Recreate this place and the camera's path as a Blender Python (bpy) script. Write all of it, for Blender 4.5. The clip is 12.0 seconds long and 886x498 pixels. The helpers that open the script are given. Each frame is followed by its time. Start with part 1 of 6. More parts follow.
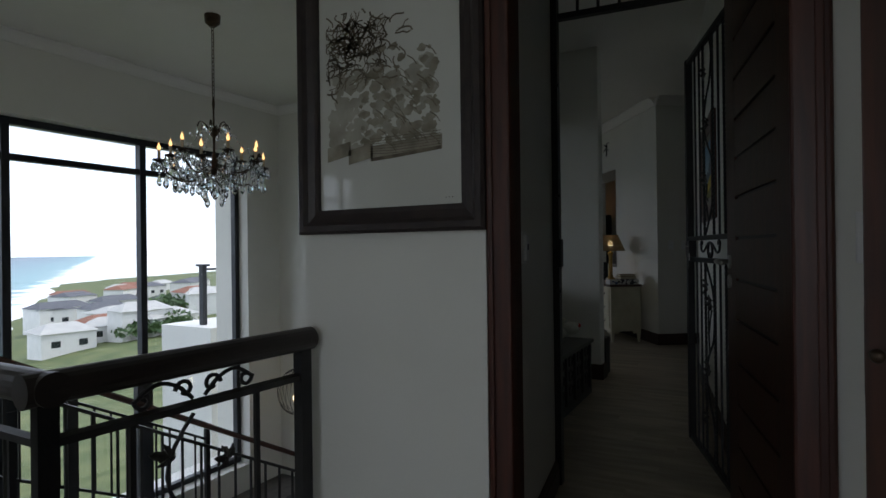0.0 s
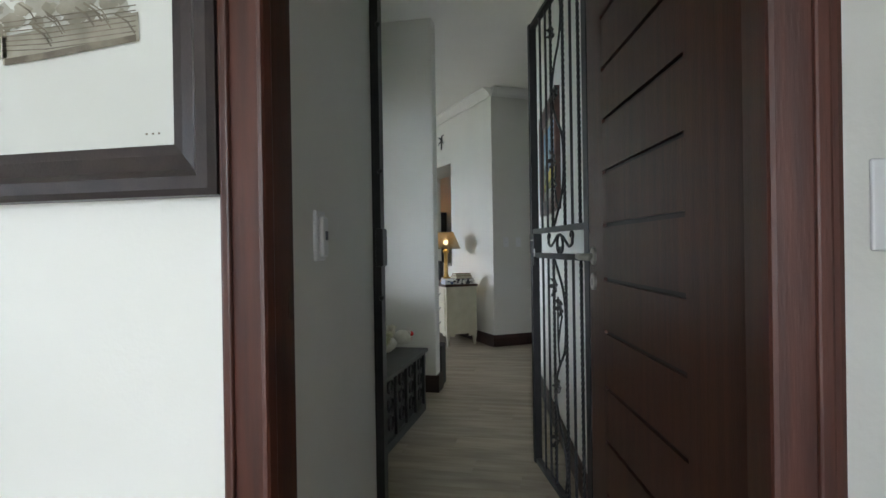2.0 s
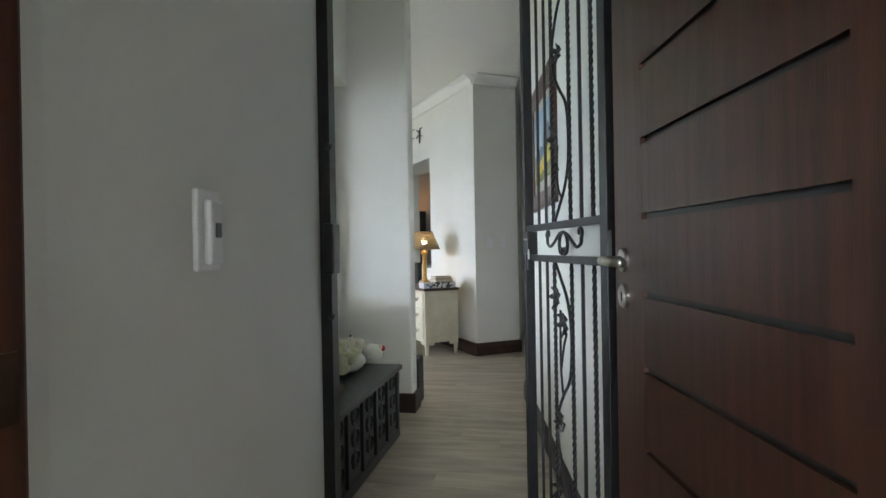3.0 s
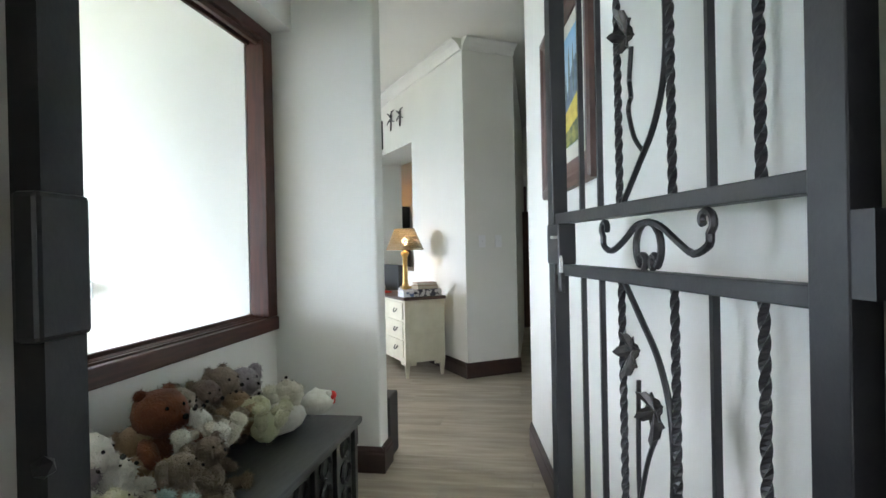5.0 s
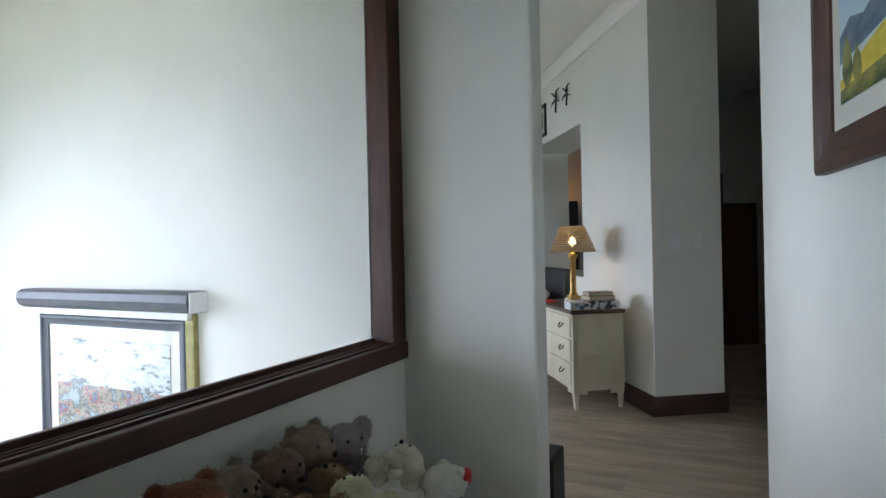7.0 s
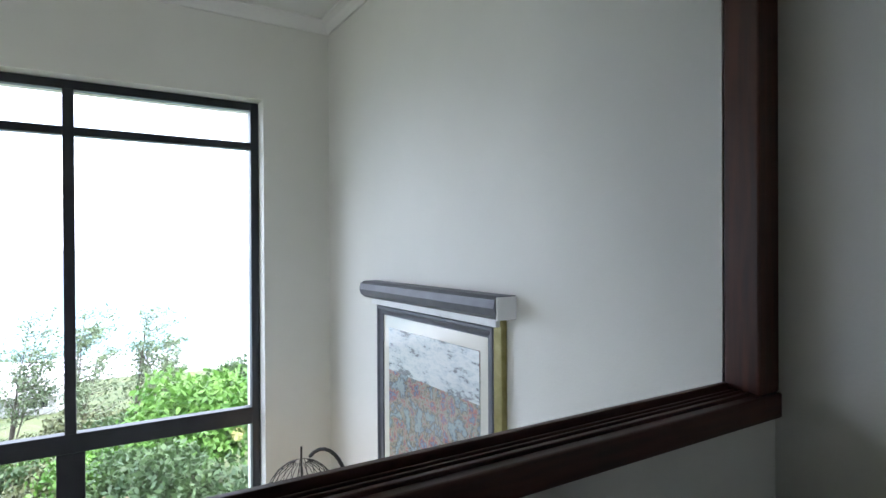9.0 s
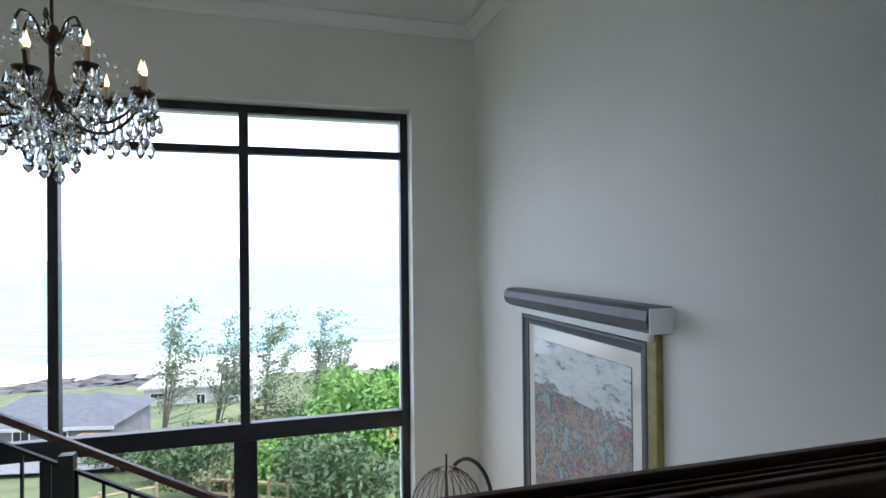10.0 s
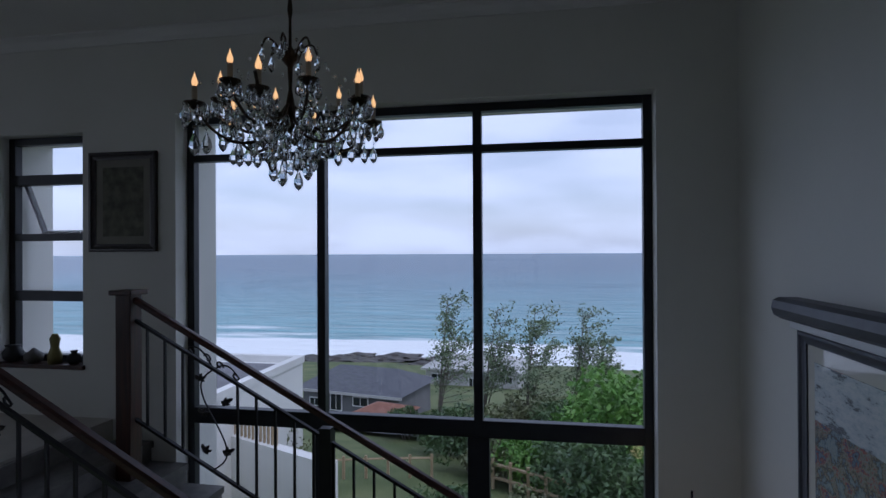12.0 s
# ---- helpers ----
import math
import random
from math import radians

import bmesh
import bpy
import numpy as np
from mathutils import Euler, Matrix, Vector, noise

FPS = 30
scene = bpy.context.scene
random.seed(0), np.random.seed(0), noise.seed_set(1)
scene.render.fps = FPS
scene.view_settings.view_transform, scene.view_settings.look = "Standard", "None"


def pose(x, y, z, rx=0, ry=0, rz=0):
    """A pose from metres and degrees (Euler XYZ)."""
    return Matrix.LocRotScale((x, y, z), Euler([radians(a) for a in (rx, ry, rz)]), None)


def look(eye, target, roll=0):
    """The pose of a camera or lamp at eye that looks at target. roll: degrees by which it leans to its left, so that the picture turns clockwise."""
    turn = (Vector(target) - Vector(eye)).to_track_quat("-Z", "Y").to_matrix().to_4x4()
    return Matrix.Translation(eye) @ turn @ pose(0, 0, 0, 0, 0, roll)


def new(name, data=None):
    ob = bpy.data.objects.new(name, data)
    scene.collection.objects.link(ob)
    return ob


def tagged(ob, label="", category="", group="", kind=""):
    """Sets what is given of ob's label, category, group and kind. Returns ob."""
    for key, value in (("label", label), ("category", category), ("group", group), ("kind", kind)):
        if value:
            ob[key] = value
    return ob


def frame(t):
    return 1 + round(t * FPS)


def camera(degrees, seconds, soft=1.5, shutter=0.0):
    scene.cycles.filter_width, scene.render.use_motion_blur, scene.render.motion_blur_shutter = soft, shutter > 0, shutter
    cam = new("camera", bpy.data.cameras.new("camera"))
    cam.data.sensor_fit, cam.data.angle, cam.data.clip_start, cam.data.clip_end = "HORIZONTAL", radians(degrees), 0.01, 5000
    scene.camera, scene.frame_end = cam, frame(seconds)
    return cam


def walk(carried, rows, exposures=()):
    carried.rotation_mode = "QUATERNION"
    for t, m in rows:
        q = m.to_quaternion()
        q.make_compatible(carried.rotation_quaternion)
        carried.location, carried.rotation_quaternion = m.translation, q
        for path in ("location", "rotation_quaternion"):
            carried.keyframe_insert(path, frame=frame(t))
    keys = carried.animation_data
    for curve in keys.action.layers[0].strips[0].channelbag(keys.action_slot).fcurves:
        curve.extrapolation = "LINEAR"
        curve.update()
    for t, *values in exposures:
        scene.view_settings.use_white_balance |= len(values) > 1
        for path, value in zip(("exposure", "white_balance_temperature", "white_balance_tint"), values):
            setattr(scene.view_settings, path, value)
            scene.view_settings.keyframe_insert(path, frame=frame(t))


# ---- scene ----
cam = camera(76.0, 12.0)
PATH = [
    (0, (0.430, 2.332, 1.246), (-0.523, 4.091, 1.248), -0.7),
    (0.5, (0.358, 2.461, 1.243), (-0.387, 4.317, 1.242), -0.7),
    (1, (0.308, 2.602, 1.227), (-0.252, 4.523, 1.226), -0.7),
    (1.5, (0.292, 2.862, 1.228), (-0.169, 4.808, 1.224), -0.7),
    (2, (0.262, 3.101, 1.216), (-0.162, 5.055, 1.211), -0.9),
    (2.5, (0.220, 3.372, 1.218), (-0.176, 5.333, 1.211), -0.9),
    (2.7, (0.199, 3.485, 1.216), (-0.174, 5.450, 1.212), -1.1),
    (4.5, (0.066, 4.478, 1.231), (-0.265, 6.450, 1.224), -0.9),
    (5, (0.035, 4.744, 1.232), (-0.287, 6.718, 1.222), -1.2),
    (5.5, (0.013, 4.997, 1.240), (-0.348, 6.965, 1.230), -1.3),
    (6, (-0.043, 5.217, 1.241), (-0.488, 7.167, 1.232), -1.2),
    (6.5, (-0.114, 5.426, 1.253), (-0.723, 7.331, 1.249), -1.4),
    (7, (-0.175, 5.591, 1.262), (-1.047, 7.391, 1.257), -1.3),
    (7.5, (-0.227, 5.762, 1.278), (-1.399, 7.383, 1.272), -1.2),
    (7.7, (-0.309, 5.871, 1.261), (-1.568, 7.424, 1.248), -0.7),
    (9.5, (-0.541, 6.056, 1.303), (-2.364, 6.879, 1.309), -0.6),
    (10, (-0.597, 6.147, 1.289), (-2.518, 6.705, 1.307), -0.6),
    (10.5, (-0.646, 6.232, 1.272), (-2.621, 6.545, 1.298), -0.4),
    (11, (-0.712, 6.286, 1.257), (-2.709, 6.381, 1.280), -0.2),
    (11.5, (-0.774, 6.344, 1.285), (-2.769, 6.209, 1.300), -0.2),
    (12, (-0.829, 6.391, 1.309), (-2.798, 6.038, 1.318), -0.3),
]
EXPOSURES = [(0, -0.3, 6500, 10), (0.6, 0.75, 6500, 10), (1.2, 1.75, 6500, 10), (2.0, 2.52, 6500, 10), (2.7, 3.0, 6500, 10), (4.5, 3.72, 6500, 10), (5.5, 3.3, 6500, 10), (6.5, 2.8, 6400, 11), (7.5, 2.3, 6300, 12), (9.5, 1.3, 6300, 13), (10, 0.9, 6200, 13), (10.5, 0.1, 6100, 13), (11.2, -0.75, 5850, 15), (12, -1.28, 5600, 18)]
walk(cam, [(t, look(eye, target, roll)) for t, eye, target, roll in PATH], EXPOSURES)


# ---- world and light ----
world = bpy.data.worlds.new("sky_world")
scene.world = world
world.use_nodes = True
wn, wl = world.node_tree.nodes, world.node_tree.links
bg = wn["Background"]
sky = wn.new("ShaderNodeTexSky")
sky.sky_type = "NISHITA"
sky.sun_disc = False
sky.sun_elevation = radians(54)
sky.sun_rotation = radians(37)
sky.dust_density = 2.0
cloud_at = wn.new("ShaderNodeTexCoord")
cloud_scale = wn.new("ShaderNodeMapping")
cloud_scale.inputs["Scale"].default_value = (2.2, 2.2, 9.0)
cloud = wn.new("ShaderNodeTexNoise")
cloud.inputs["Scale"].default_value = 2.0
cloud.inputs["Detail"].default_value = 6.0
ramp = wn.new("ShaderNodeValToRGB")
ramp.color_ramp.elements[0].position, ramp.color_ramp.elements[1].position = 0.34, 0.62
ramp.color_ramp.elements[0].color = (0.55, 0.55, 0.55, 1)
ramp.color_ramp.elements[1].color = (0.95, 0.95, 0.95, 1)
overcast = wn.new("ShaderNodeMix")
overcast.data_type = "RGBA"
overcast.inputs[7].default_value = (6.8, 7.5, 8.8, 1)
wl.new(cloud_at.outputs["Generated"], cloud_scale.inputs[0])
wl.new(cloud_scale.outputs[0], cloud.inputs["Vector"])
wl.new(cloud.outputs["Fac"], ramp.inputs[0])
wl.new(ramp.outputs[0], overcast.inputs[0])
wl.new(sky.outputs[0], overcast.inputs[6])
wl.new(overcast.outputs[2], bg.inputs[0])
bg.inputs[1].default_value = 0.27

sun = new("sun", bpy.data.lights.new("sun", "SUN"))
sun.data.energy, sun.data.angle, sun.data.color = 1.5, radians(12), (1.0, 0.96, 0.9)
sun.matrix_world = look((30, 40, 70), (0, 0, 0))

def opening_lamp(name, eye, target, w, h, power, color=(0.9, 0.95, 1.0)):
    lamp = new(name, bpy.data.lights.new(name, "AREA"))
    lamp.data.shape, lamp.data.size, lamp.data.size_y = "RECTANGLE", w, h
    lamp.data.energy, lamp.data.color = power, color
    lamp.matrix_world = look(eye, target)
    return lamp

opening_lamp("bedroom_window_light", (-5.2, 10.1, 1.5), (0, 10.1, 1.2), 1.7, 1.5, 1.8)
# Added fill for the landing, set in an unseen made-up opening.
opening_lamp("landing_fill_light", (-0.1, -2.1, 1.6), (0.1, 4, 1.2), 2.3, 1.7, 16)

# ---- materials ----
def mat(name, color, rough=0.6, metal=0.0, color2=None, scale=8.0, stretch=(1, 1, 1), bump=0.0, bump_scale=60.0, coat=0.0, detail=4.0, jitter=0.0, sheen=0.0, coords="Object", lo=0.35, hi=0.65):
    m = bpy.data.materials.new(name)
    m.use_nodes = True
    n, l = m.node_tree.nodes, m.node_tree.links
    b = n["Principled BSDF"]
    b.inputs["Base Color"].default_value = (*color, 1)
    b.inputs["Roughness"].default_value = rough
    b.inputs["Metallic"].default_value = metal
    b.inputs["Coat Weight"].default_value = coat
    b.inputs["Coat Roughness"].default_value = 0.04
    b.inputs["Sheen Weight"].default_value = sheen
    tc = n.new("ShaderNodeTexCoord")
    mp = n.new("ShaderNodeMapping")
    mp.inputs["Scale"].default_value = stretch
    l.new(tc.outputs[coords], mp.inputs[0])
    if color2:
        tx = n.new("ShaderNodeTexNoise")
        tx.inputs["Scale"].default_value, tx.inputs["Detail"].default_value = scale, detail
        l.new(mp.outputs[0], tx.inputs["Vector"])
        rp = n.new("ShaderNodeValToRGB")
        rp.color_ramp.elements[0].position, rp.color_ramp.elements[1].position = lo, hi
        rp.color_ramp.elements[0].color, rp.color_ramp.elements[1].color = (*color, 1), (*color2, 1)
        l.new(tx.outputs["Fac"], rp.inputs[0])
        out = rp.outputs[0]
        if jitter:
            oi = n.new("ShaderNodeObjectInfo")
            hs = n.new("ShaderNodeHueSaturation")
            mr = n.new("ShaderNodeMapRange")
            mr.inputs[3].default_value, mr.inputs[4].default_value = 1 - jitter, 1 + jitter
            l.new(oi.outputs["Random"], mr.inputs[0])
            l.new(mr.outputs[0], hs.inputs["Value"])
            l.new(out, hs.inputs["Color"])
            out = hs.outputs[0]
            ad = n.new("ShaderNodeVectorMath")
            ad.operation = "ADD"
            l.new(tc.outputs[coords], ad.inputs[0])
            sc = n.new("ShaderNodeVectorMath")
            sc.operation = "SCALE"
            sc.inputs[0].default_value = (13, 7, 5)
            l.new(oi.outputs["Random"], sc.inputs["Scale"])
            l.new(sc.outputs[0], ad.inputs[1])
            l.new(ad.outputs[0], mp.inputs[0])
        l.new(out, b.inputs["Base Color"])
    if bump:
        bx = n.new("ShaderNodeTexNoise")
        bx.inputs["Scale"].default_value, bx.inputs["Detail"].default_value = bump_scale, 3
        l.new(mp.outputs[0], bx.inputs["Vector"])
        bp = n.new("ShaderNodeBump")
        bp.inputs["Strength"].default_value, bp.inputs["Distance"].default_value = bump, 0.01
        l.new(bx.outputs["Fac"], bp.inputs["Height"])
        l.new(bp.outputs[0], b.inputs["Normal"])
    return m

def glow(name, color, strength):
    m = mat(name, color)
    b = m.node_tree.nodes["Principled BSDF"]
    b.inputs["Emission Color"].default_value = (*color, 1)
    b.inputs["Emission Strength"].default_value = strength
    return m

def pane_mat(name, tint=(1, 1, 1), ior=1.45):
    m = bpy.data.materials.new(name)
    m.use_nodes = True
    n, l = m.node_tree.nodes, m.node_tree.links
    n.remove(n["Principled BSDF"])
    tr, gl, mx, fr = (n.new(k) for k in ("ShaderNodeBsdfTransparent", "ShaderNodeBsdfGlossy", "ShaderNodeMixShader", "ShaderNodeLayerWeight"))
    tr.inputs[0].default_value = (*tint, 1)
    gl.inputs["Roughness"].default_value = 0.0
    pw5, sc5 = n.new("ShaderNodeMath"), n.new("ShaderNodeMath")
    pw5.operation, pw5.inputs[1].default_value = "POWER", 5.0
    sc5.operation, sc5.inputs[1].default_value, sc5.inputs[2].default_value = "MULTIPLY_ADD", 0.6, ((ior - 1) / (ior + 1)) ** 2 * 0.7
    l.new(fr.outputs["Facing"], pw5.inputs[0])
    l.new(pw5.outputs[0], sc5.inputs[0])
    l.new(sc5.outputs[0], mx.inputs[0])
    l.new(tr.outputs[0], mx.inputs[1])
    l.new(gl.outputs[0], mx.inputs[2])
    l.new(mx.outputs[0], n["Material Output"].inputs[0])
    return m

WALL = mat("painted_plaster", (0.74, 0.73, 0.68), 0.55, color2=(0.78, 0.77, 0.72), scale=1.3, bump=0.08, bump_scale=90)
CEIL = mat("ceiling_paint", (0.80, 0.79, 0.75), 0.8, color2=(0.84, 0.83, 0.79), scale=1.0, bump=0.05)
CORN = mat("cornice_plaster", (0.82, 0.81, 0.78), 0.6, bump=0.03)
MAHOG = mat("stained_mahogany", (0.042, 0.0115, 0.0065), 0.42, color2=(0.078, 0.021, 0.0115), scale=5, stretch=(9, 9, 0.7), bump=0.06, bump_scale=30)
MAHOGH = mat("stained_mahogany_rail", (0.040, 0.013, 0.010), 0.42, color2=(0.075, 0.024, 0.016), scale=5, stretch=(9, 0.7, 9), bump=0.06, bump_scale=30)
DOORW = mat("dark_door_timber", (0.032, 0.0115, 0.007), 0.42, color2=(0.068, 0.023, 0.012), scale=4, stretch=(10, 10, 0.6), bump=0.08, bump_scale=40)
SKIRT = mat("dark_skirting", (0.030, 0.014, 0.011), 0.45, color2=(0.05, 0.022, 0.016), scale=6, bump=0.04)
IRON = mat("black_painted_iron", (0.016, 0.016, 0.018), 0.42, metal=0.3, color2=(0.022, 0.021, 0.022), scale=25, bump=0.04, bump_scale=120)
LEAFI = mat("worn_iron_leaf", (0.022, 0.02, 0.02), 0.4, metal=0.6, color2=(0.075, 0.07, 0.065), scale=30, bump=0.3, bump_scale=80)
ALU = mat("dark_aluminium", (0.010, 0.012, 0.018), 0.4, color2=(0.016, 0.018, 0.025), scale=10)
STEEL = mat("brushed_steel", (0.50, 0.47, 0.43), 0.3, metal=1.0, color2=(0.42, 0.40, 0.37), scale=60)
PLASTIC = mat("white_plastic", (0.80, 0.80, 0.80), 0.35)
PLANK = mat("grey_oak_laminate", (0.30, 0.245, 0.18), 0.42, color2=(0.44, 0.375, 0.285), scale=2.6, stretch=(1.0, 6, 1), bump=0.06, bump_scale=30, jitter=0.10, detail=8)
UNDER = mat("joint_underlay", (0.16, 0.13, 0.10), 0.8, color2=(0.2, 0.17, 0.13))
STONE = mat("stair_stone", (0.10, 0.095, 0.09), 0.5, color2=(0.15, 0.14, 0.13), scale=12, bump=0.1)
SLAB = mat("landing_tile", (0.42, 0.39, 0.34), 0.4, color2=(0.48, 0.45, 0.40), scale=5)
RAILW = mat("near_black_timber", (0.014, 0.010, 0.009), 0.35, color2=(0.024, 0.016, 0.014), scale=6, bump=0.04)
GLASS = pane_mat("window_glass")
CRYSTAL = mat("crystal_glass", (0.95, 0.96, 0.98), 0.02)
CRYSTAL.node_tree.nodes["Principled BSDF"].inputs["Transmission Weight"].default_value = 1.0
BRONZE = mat("aged_bronze", (0.05, 0.035, 0.025), 0.4, metal=0.8, color2=(0.09, 0.06, 0.04), scale=30)
FRAMEW = mat("dark_picture_frame", (0.022, 0.015, 0.016), 0.35, color2=(0.036, 0.024, 0.022), scale=7, stretch=(3, 3, 3), bump=0.05)
FRAMEB = mat("brown_picture_frame", (0.05, 0.018, 0.012), 0.45, color2=(0.085, 0.033, 0.022), scale=8, bump=0.05)
MATB = mat("cream_mat_board", (0.72, 0.70, 0.62), 0.7, coat=1.0)
CHESTW = mat("black_lacquered_wood", (0.022, 0.026, 0.027), 0.38, color2=(0.036, 0.040, 0.040), scale=10, stretch=(6, 1, 6), bump=0.06)
CREAMP = mat("antique_cream_paint", (0.62, 0.58, 0.44), 0.5, color2=(0.70, 0.66, 0.52), scale=6, bump=0.05)
DTOP = mat("dark_stained_top", (0.055, 0.028, 0.018), 0.35, color2=(0.09, 0.045, 0.03), scale=8, stretch=(1, 6, 1))
BRASS = mat("gilded_brass", (0.55, 0.36, 0.12), 0.35, metal=0.7, color2=(0.42, 0.27, 0.08), scale=20)
WICKER = mat("woven_rattan", (0.30, 0.21, 0.11), 0.7, color2=(0.42, 0.31, 0.17), scale=60, bump=0.4, bump_scale=120)
BULB = glow("warm_bulb", (1.0, 0.55, 0.22), 2.4)
BULB2 = glow("warm_lamp_bulb", (1.0, 0.74, 0.40), 6.0)
LINEN = mat("bed_linen", (0.70, 0.68, 0.62), 0.9, color2=(0.6, 0.57, 0.5), scale=4, bump=0.2, bump_scale=15)
BLACKP = mat("black_paint", (0.015, 0.015, 0.017), 0.5)
GREYV = mat("grey_blind_case", (0.075, 0.08, 0.105), 0.45, color2=(0.095, 0.1, 0.125), scale=12)
OLIVE = mat("olive_gilt_moulding", (0.22, 0.19, 0.06), 0.45, metal=0.3, color2=(0.30, 0.26, 0.10), scale=20)

# ---- builders ----
def part(name, bm, material, parent=None, label="", smooth=False, at=None):
    me = bpy.data.meshes.new(name)
    bmesh.ops.recalc_face_normals(bm, faces=bm.faces)
    bm.to_mesh(me)
    bm.free()
    me.materials.append(material)
    if smooth:
        for p in me.polygons:
            p.use_smooth = True
    ob = new(name, me)
    if parent:
        ob.parent = parent
    if at is not None:
        ob.matrix_basis = at
    if label:
        ob["label"] = label
    return ob

def thing(name, label, category, group="", at=None, kind=""):
    ob = new(name)
    if at is not None:
        ob.matrix_basis = at
    return tagged(ob, label, category, group, kind)

def box(bm, x0, x1, y0, y1, z0, z1, m=None, bevel=0.0):
    vs = [bm.verts.new((x, y, z)) for x in (x0, x1) for y in (y0, y1) for z in (z0, z1)]
    fs = [bm.faces.new([vs[i] for i in q]) for q in ((0, 1, 3, 2), (4, 6, 7, 5), (0, 4, 5, 1), (2, 3, 7, 6), (0, 2, 6, 4), (1, 5, 7, 3))]
    if m is not None:
        bmesh.ops.transform(bm, matrix=m, verts=vs)
    if bevel:
        es = list({e for f in fs for e in f.edges})
        bmesh.ops.bevel(bm, geom=es, offset=bevel, segments=2, affect="EDGES", profile=0.5)
    return bm

def boxes(*rows, m=None, bevel=0.0):
    bm = bmesh.new()
    for r in rows:
        box(bm, *r, m=m, bevel=bevel)
    return bm

def prism(pts, z0, z1):
    bm = bmesh.new()
    lo = [bm.verts.new((x, y, z0)) for x, y in pts]
    hi = [bm.verts.new((x, y, z1)) for x, y in pts]
    n = len(pts)
    bm.faces.new(lo[::-1])
    bm.faces.new(hi)
    for i in range(n):
        bm.faces.new((lo[i], lo[(i + 1) % n], hi[(i + 1) % n], hi[i]))
    return bm

def tube(bm, pts, r, sides=8, square=False, r_end=None, twist=0.0, closed=False):
    pts = [Vector(p) for p in pts]
    n = len(pts)
    sides = 4 if square else sides
    up = Vector((0.13, 0.97, 0.21)).normalized()
    rings = []
    prev = None
    for i, p in enumerate(pts):
        d = (pts[(i + 1) % n] - pts[i - 1]) if closed else (pts[min(i + 1, n - 1)] - pts[max(i - 1, 0)])
        d.normalize()
        a = d.cross(up if prev is None else prev).normalized() if prev is None else (prev - d * prev.dot(d)).normalized()
        prev = a
        b = d.cross(a)
        rad = r if r_end is None else r + (r_end - r) * i / max(1, n - 1)
        turn = (math.pi / 4 if square else 0) + twist * i
        rings.append([bm.verts.new(p + (a * math.cos(turn + 2 * math.pi * k / sides) + b * math.sin(turn + 2 * math.pi * k / sides)) * rad * (1.414 if square else 1)) for k in range(sides)])
    for i in range(n if closed else n - 1):
        q, w = rings[i], rings[(i + 1) % n]
        for k in range(sides):
            bm.faces.new((q[k], q[(k + 1) % sides], w[(k + 1) % sides], w[k]))
    if not closed:
        bm.faces.new(rings[0][::-1])
        bm.faces.new(rings[-1])
    return bm

def lathe(bm, profile, sides=20, m=None):
    vs = []
    for r, z in profile:
        vs.append([bm.verts.new((max(r, 0.0005) * math.cos(2 * math.pi * k / sides), max(r, 0.0005) * math.sin(2 * math.pi * k / sides), z)) for k in range(sides)])
    for a, b in zip(vs, vs[1:]):
        for k in range(sides):
            bm.faces.new((a[k], a[(k + 1) % sides], b[(k + 1) % sides], b[k]))
    bm.faces.new(vs[0][::-1])
    bm.faces.new(vs[-1])
    if m is not None:
        bmesh.ops.transform(bm, matrix=m, verts=[v for r in vs for v in r])
    return bm

def blob(bm, c, r, scale=(1, 1, 1), rot=None, rough=0.0, div=2):
    vs = bmesh.ops.create_icosphere(bm, subdivisions=div, radius=r)["verts"]
    for v in vs:
        if rough:
            v.co *= 1 + rough * noise.noise(v.co / r * 2.3 + Vector(c) * 7)
    m = Matrix.Translation(c) @ (rot.to_matrix().to_4x4() if rot else Matrix()) @ Matrix.Diagonal((*scale, 1))
    bmesh.ops.transform(bm, matrix=m, verts=vs)
    return bm

def holed(along, a0, a1, t0, t1, z0, z1, holes):
    """A wall as boxes: along x or y from a0 to a1, thick t0 to t1, with holes (a, b, low, high)."""
    bm = bmesh.new()
    cuts = sorted({a0, a1, *(h[0] for h in holes), *(h[1] for h in holes)})
    for p, q in zip(cuts, cuts[1:]):
        levels = sorted({z0, z1, *(v for h in holes if h[0] <= p and q <= h[1] for v in h[2:])})
        for u, v in zip(levels, levels[1:]):
            if any(h[0] <= p and q <= h[1] and h[2] <= u and v <= h[3] for h in holes):
                continue
            box(bm, *((p, q, t0, t1) if along == "x" else (t0, t1, p, q)), u, v)
    return bm

def setting(name, bm, material, label, category="wall", m=None):
    return tagged(part(name, bm, material, at=m), label, category, kind="structure")

def turned(p, q):
    """The frame whose x axis runs along the plan line from p to q, with y to its left."""
    return pose(p[0], p[1], 0, 0, 0, math.degrees(math.atan2(q[1] - p[1], q[0] - p[0])))

# ---- structure ----
TOP = 3.4
VC, PC = 3.05, 3.15            # ceilings over the stairwell and over the passage
setting("wall_window", holed("y", -2.2, 7.9, -5.34, -4.79, -3, TOP, [(3.575, 7.125, -1.25, 2.39), (1.93, 2.75, 0.41, 2.28), (-1.95, -0.55, 0.47, 2.40)]), WALL, "off-white plastered outer wall with a tall sea-view window")
setting("wall_stairwell", boxes((-4.79, -1.6, 7.635, 7.9, -3, TOP), (-1.6, -1.515, 7.635, 7.75, -3, TOP)), WALL, "off-white plastered wall of the double-height stairwell")
setting("wall_bedroom_window", holed("y", 7.9, 14.2, -5.34, -5.0, -0.2, TOP, [(9.2, 11.0, 0.7, 2.3)]), WALL, "off-white plastered outer bedroom wall with a window opening")
